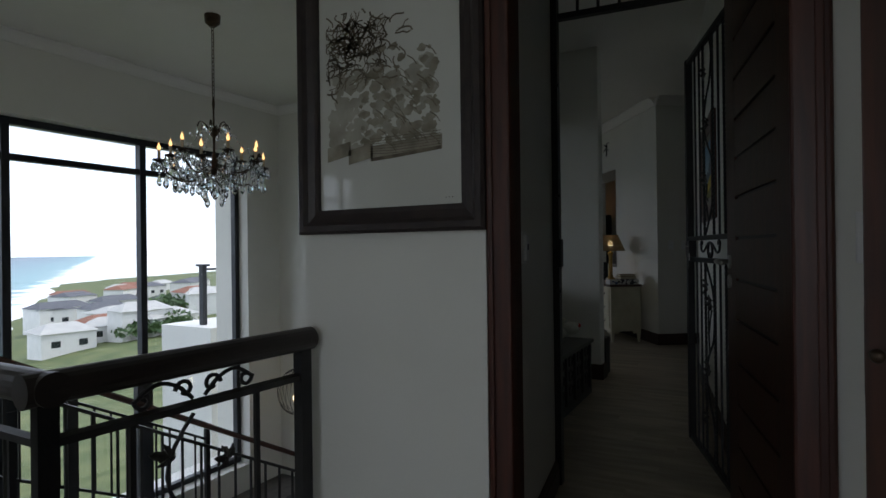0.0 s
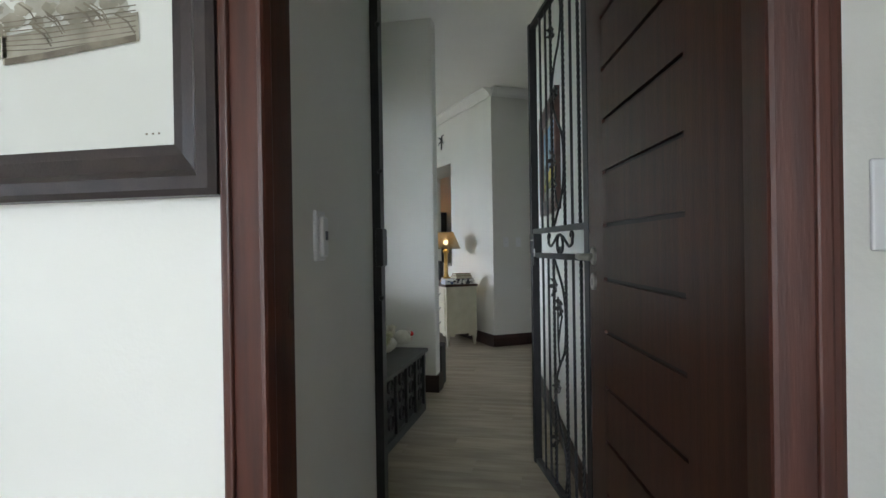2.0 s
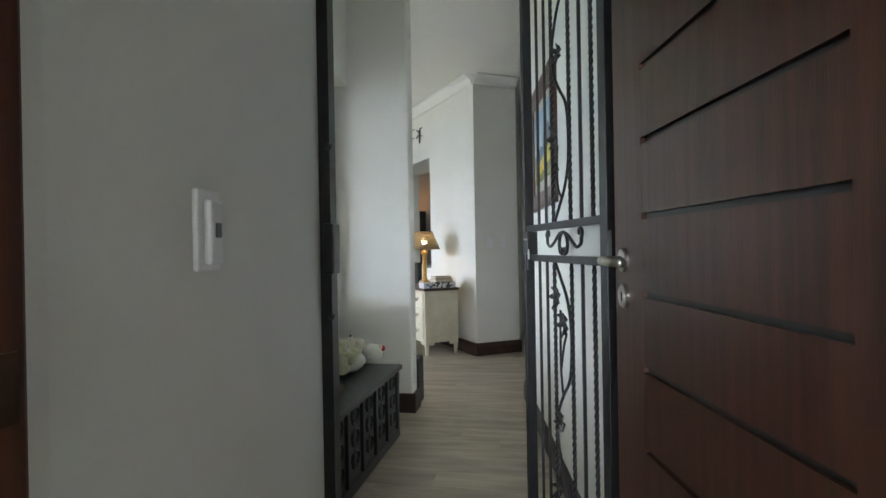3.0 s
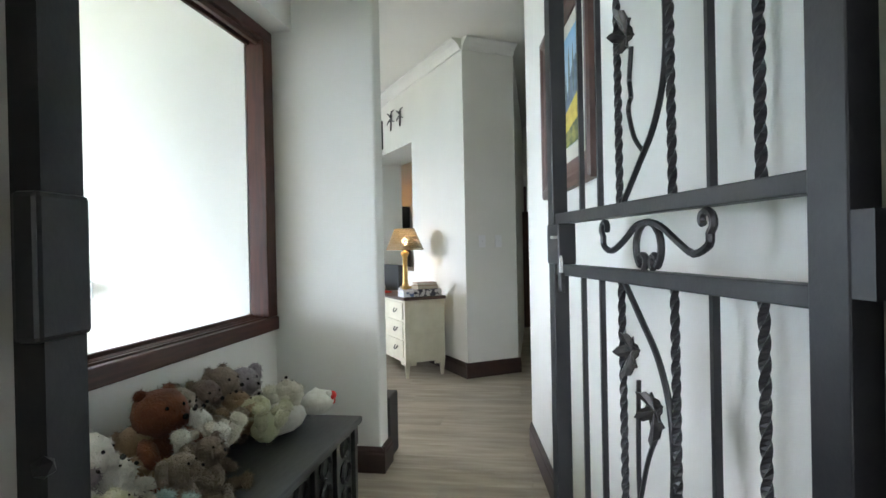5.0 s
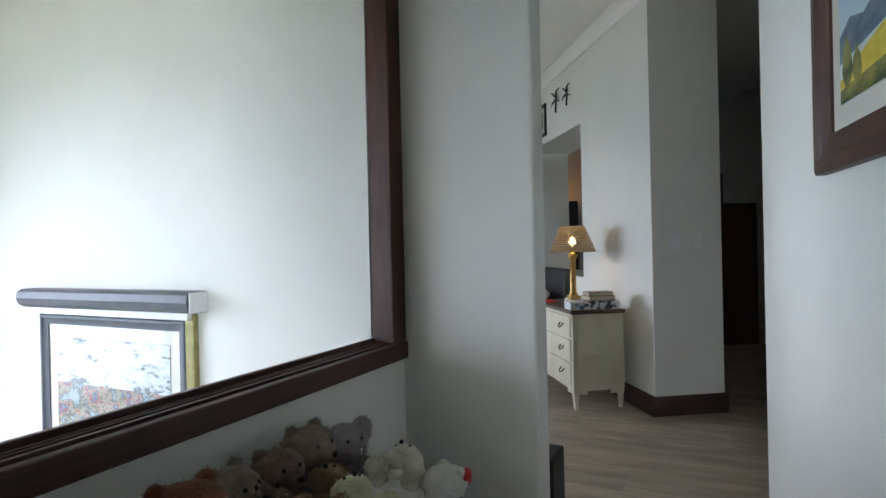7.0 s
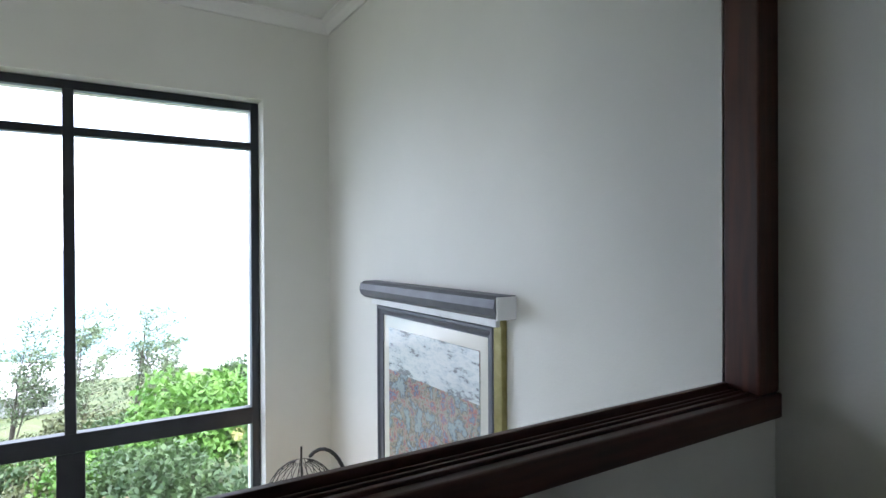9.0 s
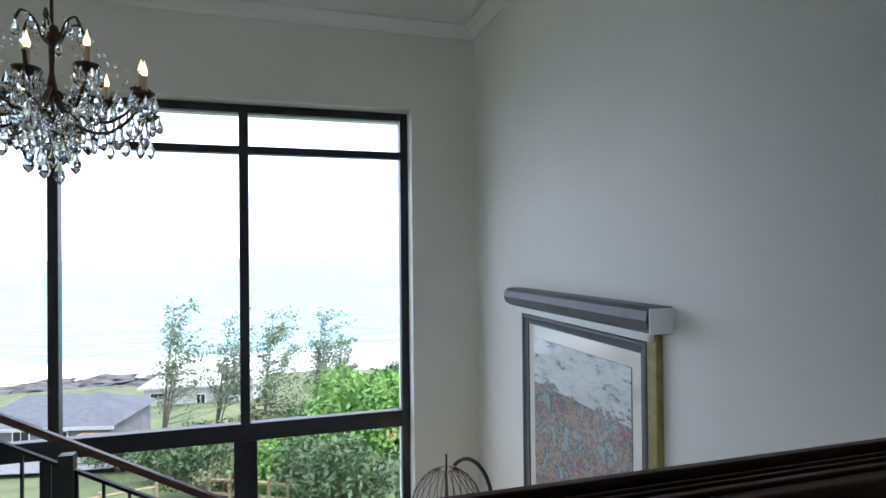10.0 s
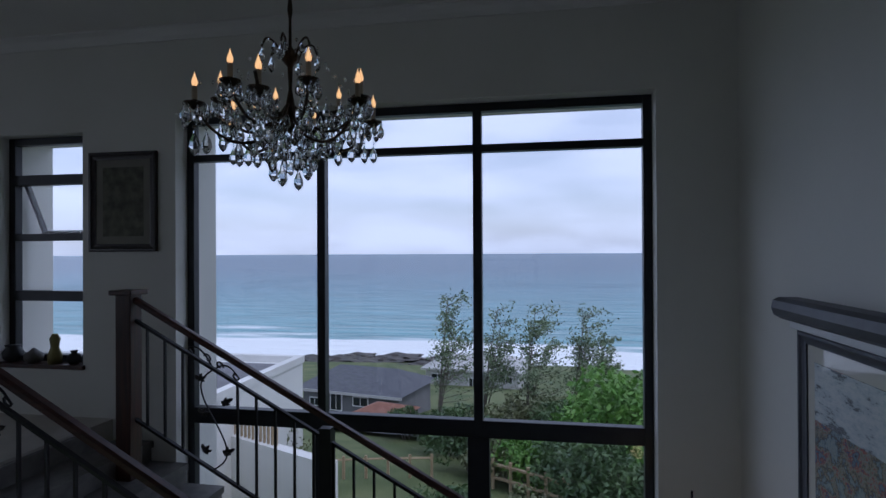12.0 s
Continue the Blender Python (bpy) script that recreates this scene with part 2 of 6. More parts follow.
setting("wall_stub", boxes((-1.6, -0.82, 7.75, 7.9, -3, TOP), bevel=0.012), WALL, "off-white plastered wall end beside the toy chest")
setting("wall_lookout", holed("y", 5.30, 7.75, -1.513, -1.42, -3, TOP, [(5.45, 7.75, 0.82, 2.44)]), WALL, "low off-white wall below the interior window opening")
setting("lookout_beam", boxes((-1.418, -1.29, 5.30, 7.75, 2.455, PC)), WALL, "off-white plastered beam over the interior window", "beam")
setting("wall_picture", prism([(-1.01, 3.93), (-0.285, 3.93), (-0.285, 4.0), (-0.33, 4.15), (-0.495, 5.30), (-1.6, 5.30), (-1.6, 5.08), (-1.01, 4.45)], -3, TOP), WALL, "off-white plastered wall carrying a large framed print")
setting("wall_switch", boxes((0.60, 1.7, 3.93, 4.08, -0.2, TOP)), WALL, "off-white plastered wall with a light switch")
setting("wall_door_head", boxes((-0.285, 0.60, 3.93, 4.14, 2.50, TOP)), WALL, "off-white plastered wall over the dark door")
setting("wall_gallery", prism([(0.60, 4.08), (0.85, 4.08), (0.245, 8.25), (-0.005, 8.25)], -0.2, TOP), WALL, "off-white plastered passage wall with a framed landscape")
setting("wall_landing_east", boxes((1.7, 1.85, -2.3, 4.08, -0.2, TOP)), WALL, "off-white plastered landing wall")
# Unseen wall; its opening is added for the landing fill.
setting("wall_landing_south", holed("x", -5.34, 1.85, -2.45, -2.2, -3, TOP, [(-1.3, 1.1, 0.7, 2.5)]), WALL, "off-white plastered landing wall with an added opening for the fill light")
C0, D2 = Vector((-0.605, 9.969)), Vector((-0.559, 0.829))
M_BED = turned(C0, C0 + D2)      # x along the bedroom wall, y to its room side, -y into its thickness
setting("wall_bedroom", holed("x", 0.0, 5.0, -0.55, 0.0, -0.1, TOP, [(1.30, 3.1, 0.95, 2.42)]), WALL, "off-white plastered bedroom wall with a large opening", m=M_BED)
setting("wall_end", boxes((-6, 2.6, 14.2, 14.35, -0.2, TOP)), WALL, "off-white plastered end wall")
setting("wall_east", boxes((2.5, 2.65, 8.0, 14.2, -0.2, TOP)), WALL, "off-white plastered wall of the side passage")
# Added wall that blocks bedroom light, so the side passage stays dim.
setting("wall_light_block", boxes((-0.30, -0.15, 10.30, 14.2, -0.1, TOP)), WALL, "off-white wall added to keep bedroom light out of the side passage")
setting("wall_return", boxes((0.245, 2.5, 8.05, 8.25, -0.2, TOP)), WALL, "off-white plastered return wall")
setting("ceiling", boxes((-4.79, 1.7, -2.2, 3.93, VC, VC + 0.12), (-4.79, -1.01, 3.93, 4.45, VC, VC + 0.12), (-4.79, -1.6, 4.45, 7.635, VC, VC + 0.12)), CEIL, "white painted ceiling over the stairwell", "ceiling")
setting("ceiling_bedroom", boxes((-5.34, 2.6, 7.9, 14.3, PC, PC + 0.1), (-1.4, 0.75, 4.08, 7.9, PC, PC + 0.1), (-1.6, -1.4, 5.3, 7.75, PC, PC + 0.1)), CEIL, "white painted bedroom ceiling", "ceiling")

def cornice_run(name, p, q, z, size=0.10):
    """A coved cornice from p to q, the room on the left."""
    L = (Vector(q) - Vector(p)).length
    prof = [(0, 0), (0.012, 0), (0.018, -0.0), (0.03, 0.03), (0.055, 0.062), (0.085, 0.08), (0.1, 0.085), (0.1, 0.1), (0, 0.1)]
    k = size / 0.1
    bm = bmesh.new()
    ends = [[bm.verts.new((x, a * k, z - size + b * k)) for a, b in prof] for x in (0, L)]
    n = len(prof)
    for i in range(n):
        bm.faces.new((ends[0][i], ends[0][(i + 1) % n], ends[1][(i + 1) % n], ends[1][i]))
    bm.faces.new(ends[0])
    bm.faces.new(ends[1][::-1])
    return setting(name, bm, CORN, "white moulded plaster cornice under the ceiling", "cornice", turned(p, q))

P1 = (-0.15, 10.277)
cornice_run("cornice", tuple(C0), tuple(C0 + D2 * 5), PC)
cornice_run("cornice", P1, tuple(C0), PC)
cornice_run("cornice", (-4.79, 7.635), (-4.79, -2.2), VC, 0.09)
cornice_run("cornice", (-1.6, 7.635), (-4.79, 7.635), VC, 0.09)

def skirting(p, q, h=0.13, d=0.02):
    L = (Vector(q) - Vector(p)).length
    bm = bmesh.new()
    prof = [(0, 0), (d, 0), (d, h * 0.72), (d * 0.75, h * 0.80), (d * 0.75, h * 0.86), (d * 0.35, h), (0, h)]
    ends = [[bm.verts.new((x, a, b)) for a, b in prof] for x in (0, L)]
    n = len(prof)
    for i in range(n):
        bm.faces.new((ends[0][i], ends[0][(i + 1) % n], ends[1][(i + 1) % n], ends[1][i]))
    bm.faces.new(ends[0])
    bm.faces.new(ends[1][::-1])
    setting("baseboard", bm, SKIRT, "dark stained timber skirting board along the wall", "baseboard", turned(p, q))

skirting(tuple(C0), tuple(C0 + D2 * 5), 0.14, 0.025)
skirting((P1[0] + 0.016, P1[1] + 0.01), (C0.x - 0.02, C0.y - 0.014), 0.14, 0.025)
skirting((-0.795, 7.75), (-1.42, 7.75), 0.14, 0.022)
skirting((-0.82, 7.92), (-0.82, 7.732), 0.14, 0.022)
skirting((0.43, 5.29), (-0.005, 8.27), 0.14, 0.02)
skirting((-1.42, 5.30), (-0.495, 5.30))
skirting((-0.485, 5.24), (-0.33, 4.15))

# floors
setting("floor", boxes((-5.34, 2.6, 7.75, 14.3, -0.12, -0.012), (-1.42, 0.75, 4.02, 7.75, -0.12, -0.012)), UNDER, "timber floor of the passage and bedroom", "floor")
setting("floor_landing", boxes((-1.0, 1.7, -2.2, 4.02, -0.2, 0.0), (-4.79, -1.0, -2.2, 3.02, -0.2, 0.0)), SLAB, "pale tiled upper landing floor", "floor")
setting("floor_lower", boxes((-5.34, -1.0, -2.2, 7.9, -3.1, -2.95)), SLAB, "pale tiled floor at the foot of the stairwell", "floor")

# ---- big window ----
def window_unit(name, label, x, y0, y1, z0, z1, uprights, rails, bar=0.06, deep=0.07):
    w = thing(name, label, "window", kind="structure")
    part("window_frame", boxes((x - deep / 2, x + deep / 2, y0, y0 + bar, z0, z1), (x - deep / 2, x + deep / 2, y1 - bar, y1, z0, z1), (x - deep / 2, x + deep / 2, y0 + bar, y1 - bar, z1 - bar, z1), (x - deep / 2, x + deep / 2, y0 + bar, y1 - bar, z0, z0 + bar), bevel=0.004), ALU, w)
    for y, wd, a, b in uprights:
        part("mullion", boxes((x - deep / 2 + 0.003, x + deep / 2 + 0.012, y - wd / 2, y + wd / 2, a, b), bevel=0.004), ALU, w)
    for z, ht in rails:
        part("transom", boxes((x - deep / 2 - 0.003, x + deep / 2 + 0.006, y0 + bar, y1 - bar, z - ht / 2, z + ht / 2), bevel=0.004), ALU, w)
    ys = [y0 + bar / 2] + sorted({u[0] for u in uprights}) + [y1 - bar / 2]
    zs = [z0 + bar / 2] + sorted(r[0] for r in rails) + [z1 - bar / 2]
    for a, b in zip(ys, ys[1:]):
        for c, d in zip(zs, zs[1:]):
            p = part("pane", boxes((x - 0.003, x + 0.003, a, b, c, d)), GLASS, w)
            p.visible_shadow = False
    return w

window_unit("window_1", "tall dark aluminium window overlooking the sea", -4.97, 3.575, 7.125, -1.25, 2.39, [(4.71, 0.065, 0.08, 2.33), (5.91, 0.065, 0.08, 2.33), (4.71, 0.16, -1.19, -0.045), (5.91, 0.16, -1.19, -0.045)], [(0.018, 0.125), (2.06, 0.055)])
w2 = window_unit("window_2", "narrow dark aluminium window with a tilted vent pane", -4.94, 1.93, 2.75, 0.41, 2.28, [], [(0.956, 0.085), (1.445, 0.06), (1.925, 0.085)], bar=0.06)
window_unit("window_5", "dark aluminium window at the end of the landing", -4.96, -1.95, -0.55, 0.47, 2.40, [(-1.25, 0.05, 0.5, 2.37)], [(1.99, 0.06)], bar=0.05)
part("vent_sash", boxes((-0.02, 0.02, 2.0, 2.68, -0.47, -0.44), (-0.02, 0.02, 2.0, 2.03, -0.44, -0.01), (-0.02, 0.02, 2.65, 2.68, -0.44, -0.01), bevel=0.004), ALU, w2, at=pose(-4.99, 0, 1.91, 0, 24, 0))
setting("sill", boxes((-4.90, -4.76, 1.91, 2.77, 0.38, 0.415), bevel=0.006), DOORW, "dark timber sill below the narrow window", "sill")

# lookout opening frame
lk = thing("window_3", "mahogany framed interior opening over the stairwell", "window frame", kind="structure")
part("jamb", boxes((-1.512, -1.405, 7.637, 7.745, 0.86, 2.38), bevel=0.006), MAHOG, lk)
part("jamb", boxes((-1.512, -1.405, 5.45, 5.51, 0.86, 2.38), bevel=0.006), MAHOG, lk)
part("head", boxes((-1.512, -1.405, 5.45, 7.745, 2.38, 2.445), bevel=0.006), MAHOGH, lk)
part("head_bead", boxes((-1.505, -1.485, 5.51, 7.637, 2.35, 2.381), (-1.455, -1.43, 5.51, 7.637, 2.35, 2.381), bevel=0.004), MAHOGH, lk)
part("sill_board", boxes((-1.517, -1.43, 5.42, 7.748, 0.825, 0.855), (-1.43, -1.398, 5.42, 7.748, 0.785, 0.858), bevel=0.005), MAHOGH, lk)
part("track", boxes((-1.516, -1.498, 5.47, 7.637, 0.855, 0.882), (-1.484, -1.477, 5.47, 7.637, 0.855, 0.868), (-1.463, -1.456, 5.47, 7.637, 0.855, 0.868), (-1.445, -1.431, 5.47, 7.637, 0.855, 0.866), bevel=0.002), MAHOGH, lk)

# ---- front door ----
casing = thing("door_1", "dark mahogany door frame with moulded casing", "door frame", kind="structure")
for x0, x1, y0, y1 in ((-0.268, -0.19, 3.892, 3.93), (0.515, 0.602, 3.892, 3.93)):
    part("casing", boxes((x0, x1, y0, y1, 0, 2.55), bevel=0.008), MAHOG, casing)
for x0, x1 in ((-0.258, -0.243), (0.565, 0.585)):
    part("casing_bead", boxes((x0, x1, 3.882, 3.893, 0, 2.53), bevel=0.004), MAHOG, casing)
part("jamb", boxes((-0.284, -0.195, 3.93, 4.0, 0, 2.5), bevel=0.004), DOORW, casing)
part("jamb", boxes((0.52, 0.60, 3.93, 4.02, 0, 2.5), (0.565, 0.60, 4.02, 4.10, 0, 2.5), bevel=0.004), DOORW, casing)
part("head", boxes((-0.205, 0.52, 3.90, 4.13, 2.44, 2.5), bevel=0.004), DOORW, casing)
part("strike_plate", boxes((-0.1955, -0.1935, 3.975, 3.99, 1.10, 1.15)), BRONZE, casing)

# leaf: local x from the hinge to the free edge, y towards the doorway
M_LEAF = turned((0.552, 4.10), (0.340, 5.13))
LEAFL = 1.045
door = thing("door_leaf", "open dark-stained flush timber door with black-backed grooves", "door", at=M_LEAF @ pose(0, -0.044, 0))
gz = [1.764 + 0.164 * k for k in (3, 2, 1)] + [1.764, 1.604, 1.443, 1.278, 1.108, 0.944, 0.769, 0.60, 0.43, 0.26]
gz = sorted(gz)
levels = [0.02] + [z for g in gz for z in (g - 0.0065, g + 0.0065)] + [2.42]
body = boxes((0, 0.25, 0.0, 0.044, 0.02, 2.42), (0.867, LEAFL, 0.0, 0.044, 0.02, 2.42), (0.25, 0.867, 0.0, 0.030, 0.02, 2.42))
# Black sheet behind the boards paints the shade inside the grooves.
part("groove_shade_sheet", boxes((0.25, 0.867, 0.030, 0.0335, 0.03, 2.41)), BLACKP, door, "black sheet painting shade into the grooves")
part("leaf_core", body, DOORW, door)
for a, b in zip(levels[::2], levels[1::2]):
    part("leaf_board", boxes((0.25, 0.867, 0.034, 0.0438, a, b)), DOORW, door)
for z in (0.3, 2.2):
    part("hinge", tube(bmesh.new(), [(-0.008, 0.05, z - 0.05), (-0.008, 0.05, z + 0.05)], 0.009, 10), STEEL, door, "steel butt hinge")
handle = part("handle", tube(tube(bmesh.new(), [(0.98, 0.044, 1.18), (0.98, 0.075, 1.18), (0.975, 0.092, 1.18), (0.96, 0.098, 1.18)], 0.010, 12), [(0.985, 0.098, 1.18), (0.93, 0.099, 1.179), (0.845, 0.098, 1.178)], 0.011, 12), STEEL, door, "brushed steel lever handle", smooth=True)
for z in (1.18, 1.095):
    part("rose", lathe(bmesh.new(), [(0.029, 0), (0.029, 0.006), (0.026, 0.009), (0.0, 0.009)], 24, pose(0.98, 0.044, z, -90, 0, 0)), STEEL, door, "round steel rose", smooth=False)
part("keyhole", boxes((0.977, 0.983, 0.0532, 0.0542, 1.083, 1.105)), BLACKP, door)

# ---- security gate ----
gate_frame = thing("gate_frame", "black iron gate frame with an arched grille above", "gate frame")
MG = turned((-0.455, 5.27), (0.385, 5.335))
GW = 0.842
part("post", boxes((-0.045, 0.0, -0.03, 0.03, 0.0, 2.95), m=MG), IRON, gate_frame)
part("post", boxes((GW, GW + 0.04, -0.03, 0.03, 0.0, 2.95), m=MG), IRON, gate_frame)
part("head_bar", boxes((0, GW, -0.02, 0.02, 2.45, 2.48), m=MG), IRON, gate_frame)
part("head_bar", boxes((0, GW, -0.02, 0.02, 2.92, 2.95), m=MG), IRON, gate_frame)
for k in range(1, 8):
    part("grille_bar", boxes((GW * k / 8 - 0.007, GW * k / 8 + 0.007, -0.007, 0.007, 2.48, 2.92), m=MG), IRON, gate_frame)
part("lock_box", boxes((-0.018, 0.012, -0.05, 0.025, 1.145, 1.295), m=MG, bevel=0.006), IRON, gate_frame, "black iron lock keeper box")
for z in (1.02, 1.52, 2.1):
    bm = blob(bmesh.new(), (0, -0.035, z), 0.012, div=1)
    bmesh.ops.transform(bm, matrix=MG, verts=bm.verts)
    part("bolt", bm, IRON, gate_frame)

def curl(cx, cz, r0, r1, a0, a1, n=18, y=0.0):
    return [(cx + (r0 + (r1 - r0) * i / n) * math.cos(radians(a0 + (a1 - a0) * i / n)), y, cz + (r0 + (r1 - r0) * i / n) * math.sin(radians(a0 + (a1 - a0) * i / n))) for i in range(n + 1)]

def vine_leaf(bm, at, size, turn=0.0):
    """A five-lobed toothed leaf of sheet iron, cupped along its ribs."""
    n = 40
    m = Matrix.Translation(at) @ pose(0, 0, 0, 0, turn, 12)
    rings = []
    for off in (0.0, 0.003):
        c = bm.verts.new(m @ Vector((0, off - 0.010, 0)))
        vs = []
        for k in range(n):
            th = 2 * math.pi * k / n
            lobe = 0.62 + 0.38 * abs(math.cos(2.5 * th)) ** 1.6 - 0.10 * (k % 2)
            r = size * lobe * (1.15 if abs(th - math.pi) > 2.4 else 0.82)
            vs.append(bm.verts.new(m @ Vector((r * 0.86 * math.sin(th), off + 0.010 * math.cos(5 * th), r * math.cos(th)))))
        for k in range(n):
            bm.faces.new((c, vs[k], vs[(k + 1) % n]) if off == 0 else (c, vs[(k + 1) % n], vs[k]))
        rings.append(vs)
    for k in range(n):
        bm.faces.new((rings[0][k], rings[1][k], rings[1][(k + 1) % n], rings[0][(k + 1) % n]))
    return bm

M_GATE = turned((0.355, 5.42), (0.090, 6.27))
GL = 0.896
gate = thing("security_gate", "open black wrought iron security gate with vine leaves", "gate", at=M_GATE)
for a, b in ((-0.04, 0.015), (GL - 0.04, GL)):
    part("stile", boxes((a, b, -0.02, 0.02, 0.03, 2.43), bevel=0.002), IRON, gate)
for z in (0.03, 1.153, 1.282, 2.40):
    part("rail", boxes((0.015, GL - 0.04, -0.015, 0.015, z, z + 0.027), bevel=0.002), IRON, gate)
for x, twisted in ((0.111, True), (0.214, False), (0.321, True), (0.514, True), (0.606, False), (0.708, False)):
    for a, b in ((0.057, 1.153), (1.309, 2.40)):
        n = 150 if twisted else 1
        part("bar", tube(bmesh.new(), [(x, 0, a + (b - a) * i / n) for i in range(n + 1)], 0.0056, square=True, twist=0.42 if twisted else 0.0), IRON, gate)
def smooth_path(pts, n=8):
    out = []
    P = [Vector(p) for p in pts]
    P = [2 * P[0] - P[1]] + P + [2 * P[-1] - P[-2]]
    for i in range(1, len(P) - 2):
        for k in range(n):
            t = k / n
            a, b, c, d = P[i - 1], P[i], P[i + 1], P[i + 2]
            out.append(0.5 * (2 * b + (c - a) * t + (2 * a - 5 * b + 4 * c - d) * t * t + (3 * b - a - 3 * c + d) * t ** 3))
    return out + [P[-2]]
for base, s in ((1.309, 1), (1.153, -1)):
    Z = lambda d: base + s * d
    stem = [(0.50, 0, Z(0.0)), (0.44, 0, Z(0.06)), (0.375, 0, Z(0.13)), (0.338, 0, Z(0.22)), (0.335, 0, Z(0.34)), (0.36, 0, Z(0.43)), (0.43, 0, Z(0.50)), (0.49, 0, Z(0.58)), (0.50, 0, Z(0.68)), (0.45, 0, Z(0.78)), (0.38, 0, Z(0.86)), (0.345, 0, Z(0.98)), (0.37, 0, Z(1.08))]
    part("vine", tube(bmesh.new(), smooth_path(stem), 0.0058, 6), IRON, gate)
    if s > 0:
        twig = [(0.415, 0, Z(0.085)), (0.45, 0, Z(0.12)), (0.47, 0, Z(0.17)), (0.44, 0.012, Z(0.185)), (0.475, -0.008, Z(0.20)), (0.44, 0.012, Z(0.215)), (0.465, 0, Z(0.235)), (0.455, 0, Z(0.29))]
        spots = ((0.455, 0.31, 0.062, 10), (0.40, 0.62, 0.06, 120), (0.45, 0.92, 0.058, 200))
    else:
        twig = [(0.435, 0, Z(0.50)), (0.455, 0, Z(0.40)), (0.455, 0, Z(0.28)), (0.45, 0, Z(0.18))]
        spots = ((0.455, 0.125, 0.062, 170), (0.375, 0.215, 0.064, 190), (0.42, 0.60, 0.06, 20), (0.46, 0.86, 0.058, 150))
        part("tendril", tube(bmesh.new(), smooth_path([(0.45, 0, Z(0.40)), (0.42, 0, Z(0.32)), (0.385, 0, Z(0.26))]), 0.0045, 6), IRON, gate)
    part("tendril", tube(bmesh.new(), smooth_path(twig), 0.0045, 6), IRON, gate)
    for x, d, sz, tn in spots:
        part("leaf", vine_leaf(bmesh.new(), (x, 0.016, Z(d)), sz * 0.78, tn), LEAFI, gate, "worn sheet iron vine leaf")
scr = [("scroll", smooth_path(curl(0.585, 1.262, 0.008, 0.020, 220, -60, 8) + [(0.592, 0, 1.225), (0.555, 0, 1.215), (0.50, 0, 1.235), (0.45, 0, 1.262), (0.405, 0, 1.268)], 3)),
       ("scroll", smooth_path(curl(0.232, 1.262, 0.008, 0.022, -40, 240, 8) + [(0.225, 0, 1.225), (0.265, 0, 1.212), (0.31, 0, 1.232), (0.36, 0, 1.258), (0.405, 0, 1.268)], 3)),
       ("ring", curl(0.405, 1.222, 0.045, 0.045, -50, 230, 24))]
for x, a0, a1 in ((0.427, 250, 20), (0.383, -70, 160)):
    part("ring_curl", tube(bmesh.new(), curl(x, 1.197, 0.014, 0.010, a0, a1, 10), 0.0065, 6), IRON, gate)
for nm, pts in scr:
    part(nm, tube(bmesh.new(), pts, 0.0065, 6), IRON, gate)
part("lock_plate", boxes((GL - 0.085, GL + 0.003, -0.023, 0.023, 1.18, 1.282), (GL - 0.01, GL + 0.028, -0.03, 0.012, 1.20, 1.232), bevel=0.003), IRON, gate)
part("lock_bolt", boxes((GL - 0.075, GL - 0.05, 0.023, 0.032, 1.245, 1.252)), STEEL, gate)
for z in (0.3, 1.17, 2.1):
    part("hinge_block", boxes((-0.068, -0.04, -0.018, 0.018, z, z + 0.09)), IRON, gate)
padlock = thing("padlock", "small black padlock hanging on the iron gate", "padlock", at=M_GATE @ pose(GL - 0.11, 0.026, 1.142) @ Matrix.Diagonal((0.62, 0.62, 0.95, 1)))
part("body", boxes((-0.018, 0.018, -0.01, 0.01, -0.03, 0.02), bevel=0.004), BLACKP, padlock)
part("shackle", tube(bmesh.new(), [(-0.012, 0, 0.02), (-0.012, 0, 0.05)] + curl(0, 0.05, 0.012, 0.012, 180, 0, 8) + [(0.012, 0, 0.02)], 0.0032, 8), STEEL, padlock, "steel shackle")

